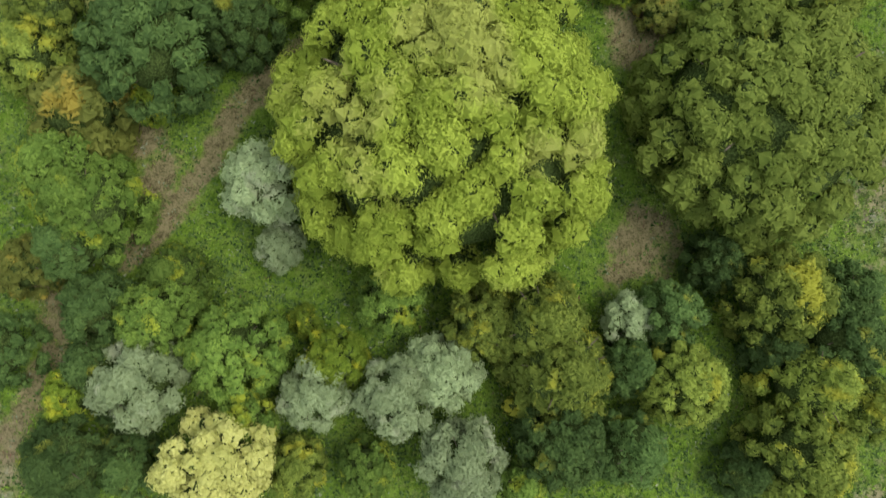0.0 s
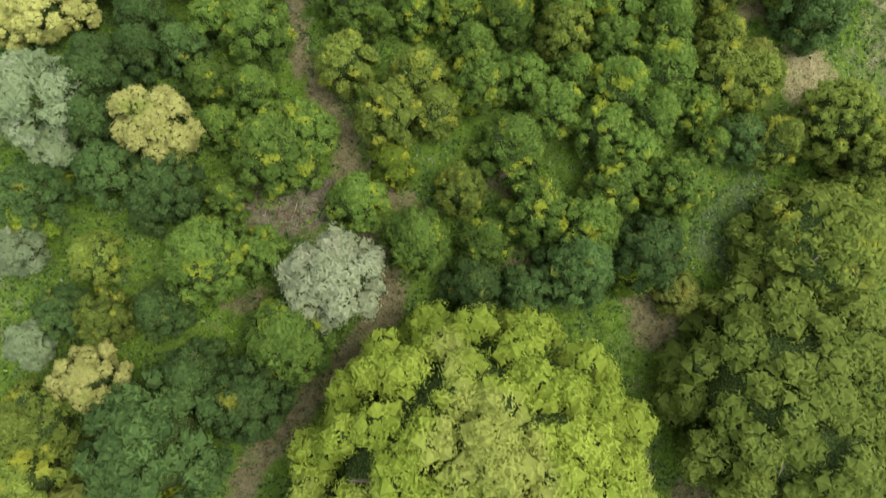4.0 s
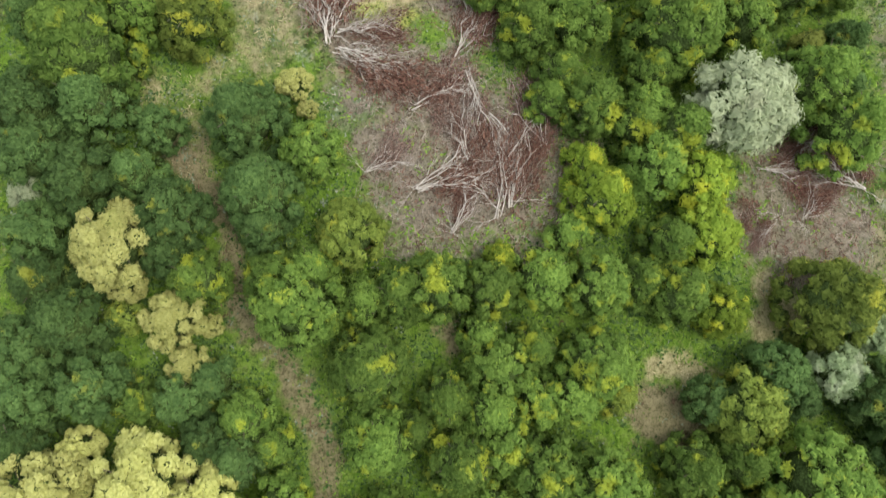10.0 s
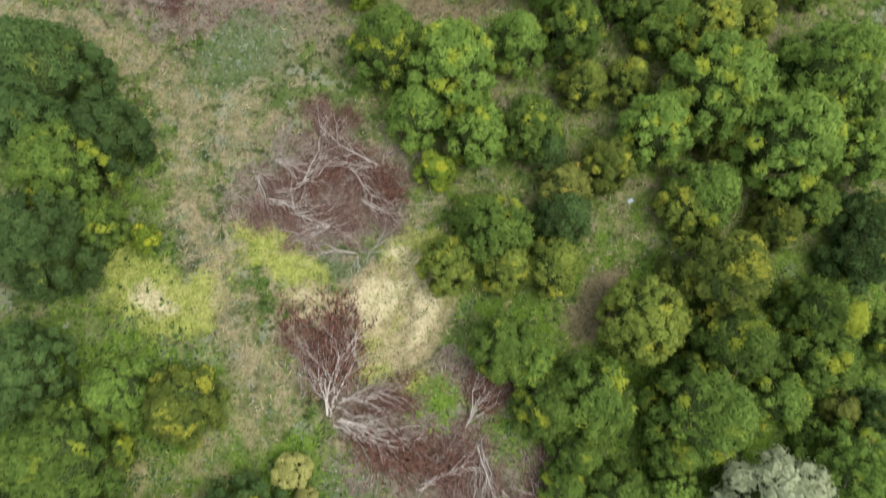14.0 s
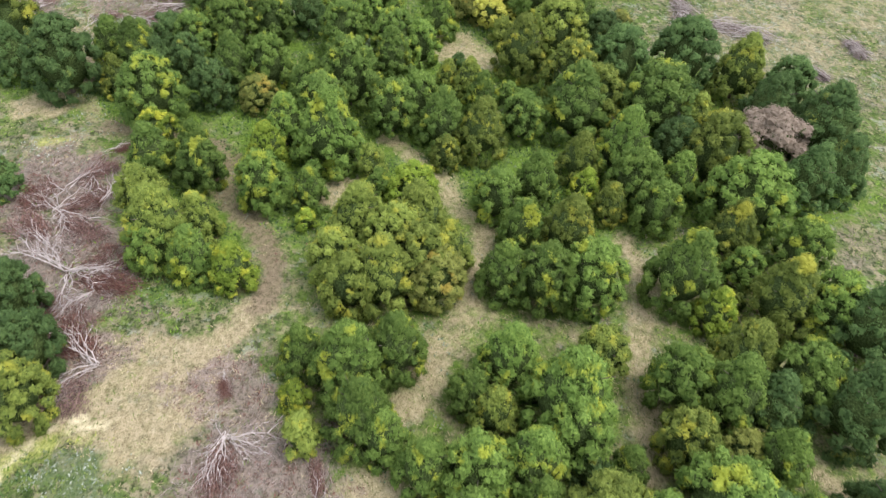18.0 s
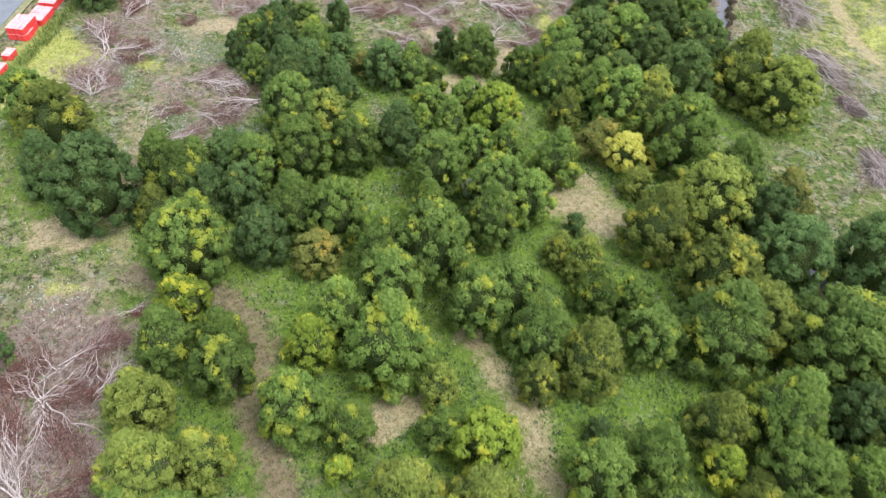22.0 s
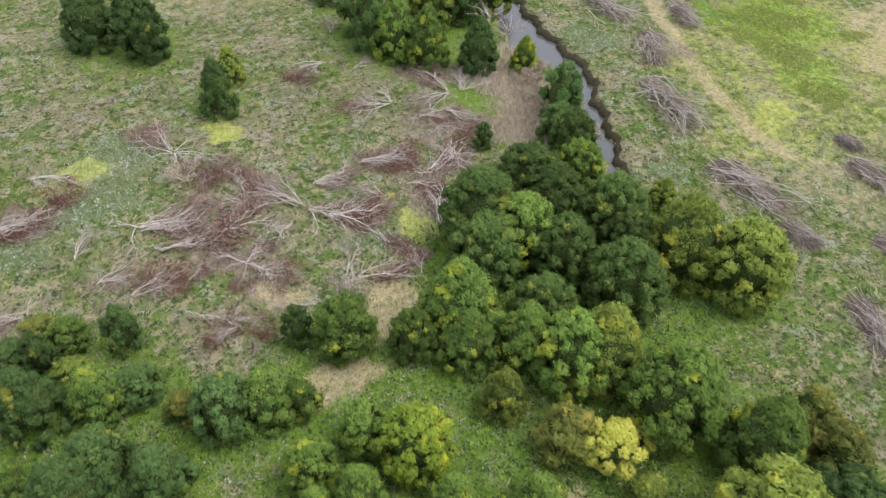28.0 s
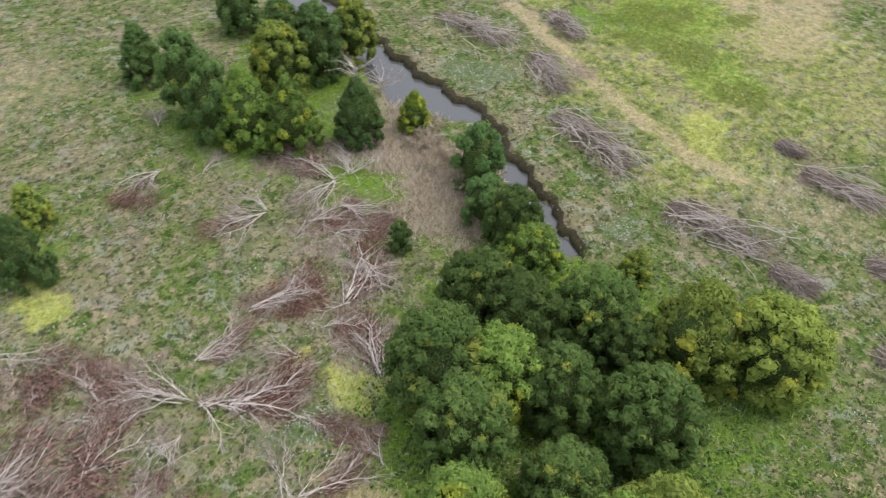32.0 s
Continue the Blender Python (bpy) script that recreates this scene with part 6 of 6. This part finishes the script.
felled(24.0, 279.7, 31, 7.8, 6, "b")
felled(-27.8, 230.0, 39, 5.0, 7, "h")
felled(-27.1, 244.1, -7, 5.9, 8, "b")
felled(-36.8, 272.0, 115, 7.3, 6, "g")
felled(-40.7, 272.9, -81, 6.5, 4, "b")
felled(-22.1, 267.1, -162, 5.0, 5, "h")
felled(-12.0, 267.1, 16, 5.1, 4, "b")
felled(-1.7, 275.0, 50, 5.9, 4, "h")
felled(26.0, 292.6, -26, 5.1, 5, "b")
felled(-10.9, 277.2, 0, 5.3, 4, "h")
felled(-42.2, 247.9, -67, 4.1, 5, "g")
felled(-41.5, 248.0, 59, 4.2, 5, "h")
felled(-37.7, 247.9, 45, 3.7, 5, "g")
felled(-43.6, 257.6, 95, 5.9, 4, "h")
felled(-28.9, 243.3, 52, 4.3, 3, "g")
felled(-31.3, 234.7, 63, 3.9, 4, "h")
felled(-38.7, 235.8, -110, 2.4, 3, "h")
felled(-32.0, 224.6, 125, 4.5, 5, "h")
felled(-25.3, 261.6, 142, 3.5, 4, "h")
felled(-11.9, 277.8, -1, 9.8, 6, "h")
felled(16.0, 284.0, 2, 6.3, 5, "h")
felled(-7.3, 291.5, 123, 5.9, 6, "h")
felled(-7.0, 291.1, -49, 7.0, 6, "b")
felled(-4.4, 283.5, 61, 2.3, 3, "h")
felled(0.9, 281.5, 83, 3.8, 4, "b")
felled(0.4, 279.6, -118, 3.6, 4, "h")
felled(0.2, 279.7, 169, 4.1, 3, "g")
felled(10.4, 274.7, -9, 6.1, 8, "h")
felled(9.5, 280.8, -4, 4.3, 5, "b")
felled(-10.0, 279.6, -82, 2.7, 2, "g")
felled(5.7, 274.2, -141, 4.0, 5, "g")
felled(-8.6, 273.4, 3, 5.2, 6, "h")
felled(-15.1, 269.9, -1, 5.0, 6, "b")
felled(-14.8, 269.2, -87, 2.5, 3, "g")
felled(11.4, 266.4, 76, 3.4, 3, "g")
felled(11.3, 266.3, -136, 2.9, 3, "g")
felled(11.4, 266.1, -95, 5.0, 4, "g")
felled(18.9, 263.4, 82, 3.0, 4, "h")
felled(18.5, 264.9, 107, 2.6, 3, "b")
felled(-1.9, 261.3, 54, 2.4, 3, "g")
felled(-1.8, 261.2, -16, 3.7, 4, "b")
felled(-1.6, 257.9, -14, 2.3, 2, "g")
felled(20.9, 278.3, -9, 3.8, 6, "b")
felled(22.8, 270.6, 72, 6.4, 7, "h")
felled(28.4, 284.8, -104, 5.7, 6, "g")
felled(22.9, 296.4, 129, 4.5, 4, "g")
felled(22.7, 296.2, 177, 6.4, 4, "b")
felled(31.5, 297.1, -159, 7.4, 6, "g")
felled(31.5, 297.1, 105, 6.9, 4, "b")
felled(30.5, 293.1, -58, 5.2, 5, "h")
felled(33.7, 297.1, 88, 5.0, 3, "g")
felled(33.8, 297.0, 61, 6.2, 3, "g")
felled(34.0, 297.0, 34, 5.3, 3, "g")
felled(15.3, 309.4, -144, 5.6, 5, "h")
felled(19.3, 306.3, 30, 3.7, 4, "g")
felled(-6.0, 268.1, 36, 2.0, 3, "h")
felled(0.5, 264.0, 98, 1.9, 3, "b")
felled(17.7, 318.1, 78, 3.8, 3, "g")
felled(-44.2, 268.2, 157, 5.7, 4, "b")
felled(-41.9, 261.7, 111, 5.1, 3, "h")
felled(-28.9, 279.8, 6, 7.0, 6, "b")
felled(-29.0, 280.1, 135, 3.7, 3, "g")
felled(-24.0, 289.9, -35, 5.9, 5, "b")
felled(-37.7, 266.5, 89, 3.7, 4, "h")
felled(-38.6, 264.0, 42, 3.1, 4, "b")
felled(-26.9, 264.7, -113, 3.4, 4, "g")
felled(-37.4, 259.7, -6, 3.3, 4, "b")
felled(-22.4, 282.1, 159, 3.9, 6, "h")
heap(66.4, 319.5, -76, 13.8)
heap(68.7, 303.4, -110, 10.9)
heap(63.1, 288.1, -85, 14.0)
heap(64.1, 268.1, -73, 12.2)
heap(64.9, 258.7, -69, 4.6)
heap(79.8, 312.9, -103, 9.7)
heap(82.4, 265.1, -74, 9.4)
heap(83.8, 273.6, -84, 3.6)
heap(71.6, 237.9, -28, 10.8)
heap(64.4, 244.5, -96, 8.3)
heap(90.9, 232.9, -98, 6.6)
heap(79.5, 225.3, -52, 4.5)
heap(94.2, 254.4, -27, 6.9)
heap(75.3, 253.1, -63, 6.6)


# ---- a leafless tree and dry thicket by the brook ----
def bare_tree(x, y, r, h, seed):
    rng = random.Random(seed)
    foot = tagged(root("leafless_tree", x, y, float(land(x, y))), "leafless grey tree leaning over the brook", "dead tree")
    limbs, twigs = [tube([(0, 0, -0.2), (0.1, 0, 0.2 * h), (0.2, 0.1, 0.45 * h)], [0.16, 0.13, 0.09], 7)], []
    for i in range(14):
        a, z = rng.uniform(0, 6.28), rng.uniform(0.12, 0.45) * h
        e = r * rng.uniform(0.6, 1.0)
        mid = (0.5 * e * math.cos(a), 0.5 * e * math.sin(a), z + 0.2 * h)
        tip = (e * math.cos(a + 0.3), e * math.sin(a + 0.3), z + rng.uniform(0.2, 0.5) * h)
        limbs.append(tube([(0.1, 0.05, z), mid, tip], [0.07, 0.045, 0.012], 5))
        for j in range(8):
            f = rng.uniform(0.2, 1.0)
            s = [mid[k] + (tip[k] - mid[k]) * f for k in range(3)]
            twigs.append(tube([s, [s[0] + rng.uniform(-0.7, 0.7), s[1] + rng.uniform(-0.7, 0.7), s[2] + rng.uniform(-0.1, 0.6)]], [0.022, 0.006], 3))
    piece("bough", limb_mesh("limbs", limbs, PALE), foot)
    piece("brushwood", limb_mesh("twigs", twigs, TWIG), foot)["kind"] = "stuff"


bare_tree(43.6, 314.0, 4.4, 6.0, 3)
bare_tree(45.4, 310.6, 3.6, 4.6, 4)


THICKET = "tangle of beige leafless brambles beside the brook"
for k, (x, y) in enumerate(((44.4, 297.5), (46.6, 293.0), (44.2, 289.5), (46.8, 287.0), (44.6, 285.0), (46.6, 299.5), (43.4, 293.2), (47.2, 282.5))):
    dead_shrub(x, y, 2.7, 2.1, 300 + k, THICKET)
dead_shrub(-6.0, 285.5, 3.2, 2.0, 340, "dry beige leafless bush in rough grass")


def sheet(name, label, category, x, y, a, b, material):
    """A crumpled thing lying flat on the ground."""
    rng = random.Random(int(x))
    n = 6
    verts = [((i / n - 0.5) * a, (j / n - 0.5) * b, 0.04 + rng.uniform(0, 0.10)) for j in range(n + 1) for i in range(n + 1)]
    faces = [(j * (n + 1) + i, j * (n + 1) + i + 1, (j + 1) * (n + 1) + i + 1, (j + 1) * (n + 1) + i) for j in range(n) for i in range(n)]
    me = mesh_of(name, verts, faces, material, True)
    ob = tagged(new(name, me), label, category)
    ob.matrix_basis = pose(x, y, float(land(x, y)), 0, 0, 25)


sheet("plastic_sheet", "small pale blue plastic sheet dropped on grass", "litter", 26.6, 115.7, 0.5, 0.35, plain_material("pale_blue_plastic", (0.30, 0.42, 0.48), (0.45, 0.58, 0.62), 0.4, 4.0))


# ---- loose cover of the ground: blades, herbs and litter ----
def cover_at(field, x, y):
    i = np.clip(np.searchsorted(gx, x), 0, nx - 1)
    j = np.clip(np.searchsorted(gy, y), 0, ny - 1)
    return field[j, i]


def scatter(name, label, seed, count, weight, material, length, width, lie, area=(-75, 110, -15, 370)):
    """Blades strewn where the weight allows; lie: how flat they lie."""
    rng = np.random.default_rng(seed)
    x, y = rng.uniform(area[0], area[1], count), rng.uniform(area[2], area[3], count)
    keep = rng.uniform(0, 1, count) < weight(x, y)
    mid, half = brook_at(y)
    keep &= np.abs(x - mid) > half + 0.6
    keep &= np.abs(x - road_mid(y) - 0.45) > 4.4
    x, y = x[keep], y[keep]
    blades = 4
    tufts = len(x)
    spread = np.repeat(rng.uniform(0.1, 0.45, tufts), blades)
    bx = np.repeat(x, blades) + rng.normal(0, 1, tufts * blades) * spread
    by = np.repeat(y, blades) + rng.normal(0, 1, tufts * blades) * spread
    n = len(bx)
    bz = np.repeat(land(x, y), blades)
    a = rng.uniform(0, 6.28, n)
    t = np.stack([np.cos(a) * lie, np.sin(a) * lie, rng.uniform(0.25, 1.0, n) * (1.15 - lie)], 1)
    b = np.stack([-np.sin(a), np.cos(a), np.zeros(n)], 1)
    ln, wd = length * rng.uniform(0.5, 1.4, n), width * rng.uniform(0.6, 1.4, n)
    p = np.stack([bx, by, bz + 0.02], 1)
    v = np.stack([p - b * wd[:, None], p + b * wd[:, None], p + t * ln[:, None]], 1).reshape(-1, 3)
    me = mesh_of(name, v, np.arange(n * 3).reshape(-1, 3), material)
    tagged(new(name, me), label, name.replace("_", " "), "", "stuff")


def covered(*kinds):
    def weight(x, y):
        w = 0.0
        for k, f in kinds:
            w = w + f * cover_at(WOOD if k == "wood" else COVER[k], x, y)
        return w
    return weight


def open_grass(x, y):
    w = 0.62 - 0.5 * cover_at(COVER["soil"], x, y) - 0.6 * cover_at(COVER["ash"], x, y) - 0.4 * cover_at(COVER["straw"], x, y)
    return np.clip(w, 0.03, 1) * (0.45 + 0.55 * np.sin(x * 0.37 + 2 * np.sin(y * 0.11)) * np.sin(y * 0.23 + 1.5 * np.sin(x * 0.13)))


def meadow_straw(x, y):
    m = 0.12 * (np.sin(x * 0.21 + 1.7 * np.sin(y * 0.09)) * np.sin(y * 0.19 + 1.1 * np.sin(x * 0.17) + 2) > 0.1)
    return m * ease((y - 200) / 30) + 0.5 * cover_at(COVER["straw"], x, y)


def meadow_weeds(x, y):
    m = 0.16 * ease((y - 225) / 25) * (np.sin(x * 0.33 + 1.9 * np.sin(y * 0.14)) * np.sin(y * 0.29 + 1.3 * np.sin(x * 0.21)) > 0.25)
    return m + 0.7 * cover_at(COVER["herb"], x, y) + 0.1 * cover_at(COVER["green"], x, y)


def pale_drifts(x, y):
    m = np.sin(x * 0.47 + 1.6 * np.sin(y * 0.31)) * np.sin(y * 0.41 + 1.9 * np.sin(x * 0.27) + 1) > 0.62
    return 0.5 * cover_at(COVER["herb"], x, y) + 0.30 * m * ease((y - 225) / 20)


def cleared_twigs(x, y):
    m = 0.45 * (np.sin(x * 0.27 + 2.1 * np.sin(y * 0.12 + 1)) * np.sin(y * 0.31 + 1.6 * np.sin(x * 0.18)) > 0.05) * ease((y - 225) / 20) * (x < 45)
    return m + 0.55 * cover_at(COVER["ash"], x, y) + 0.9 * cover_at(COVER["dry"], x, y)


def undergrowth(x, y):
    w = 0.9 * cover_at(UNDER, x, y) - 0.9 * cover_at(COVER["soil"], x, y) - 0.9 * cover_at(COVER["ash"], x, y) - 1.3 * cover_at(COVER["straw"], x, y)
    return np.clip(w, 0, 1) * (0.35 + 0.65 * (np.sin(x * 0.61 + 2.1 * np.sin(y * 0.37)) * np.sin(y * 0.53 + 1.7 * np.sin(x * 0.29)) > -0.15))


scatter("undergrowth", "low dark green leafy undergrowth between the trees", 10, 120000, undergrowth, UNDER_LEAF, 0.42, 0.13, 0.55, (-36, 60, -12, 275))
scatter("grass", "green meadow grass between the trees and felled stems", 1, 320000, open_grass, GRASS, 0.50, 0.042, 0.62)
scatter("dry_grass", "dry straw coloured grass lying in swathes", 2, 200000, meadow_straw, STRAW, 0.60, 0.026, 0.8)
scatter("bright_grass", "bright yellow green grass in thick patches", 3, 150000, covered(("lime", 0.8)), LIME, 0.55, 0.032, 0.65)
scatter("herbs", "grey green leafy weeds", 4, 170000, meadow_weeds, HERB, 0.34, 0.085, 0.75)
scatter("pale_weeds", "pale grey white flowering weeds in low drifts", 11, 90000, pale_drifts, PALE_WEED, 0.30, 0.07, 0.6, (-60, 80, 150, 330))
scatter("leaf_litter", "brown dead leaves and twigs strewn where trees were cut", 5, 150000, covered(("ash", 0.75), ("soil", 0.05), ("wood", 0.04)), DEAD, 0.45, 0.04, 0.95)
scatter("twig_litter", "pale dry twigs strewn on the cleared ground", 6, 170000, cleared_twigs, TWIG, 0.85, 0.024, 0.93)
scatter("brambles", "dense tangle of beige leafless brambles by the brook", 7, 8000, covered(("dry", 1.0)), BEIGE, 1.5, 0.030, 0.45, (34, 51, 276, 308))
scatter("tall_grass", "strip of long dark grass behind the barriers", 8, 900, lambda x, y: np.full(len(x), 0.9), GRASS, 1.1, 0.05, 0.5, (-53.2, -51.2, 233, 268))
scatter("lush_grass", "lush bright green grass between the trees", 9, 120000, covered(("green", 0.75), ("straw", -0.9), ("soil", -0.9)), LUSH_BLADES, 0.55, 0.07, 0.6)
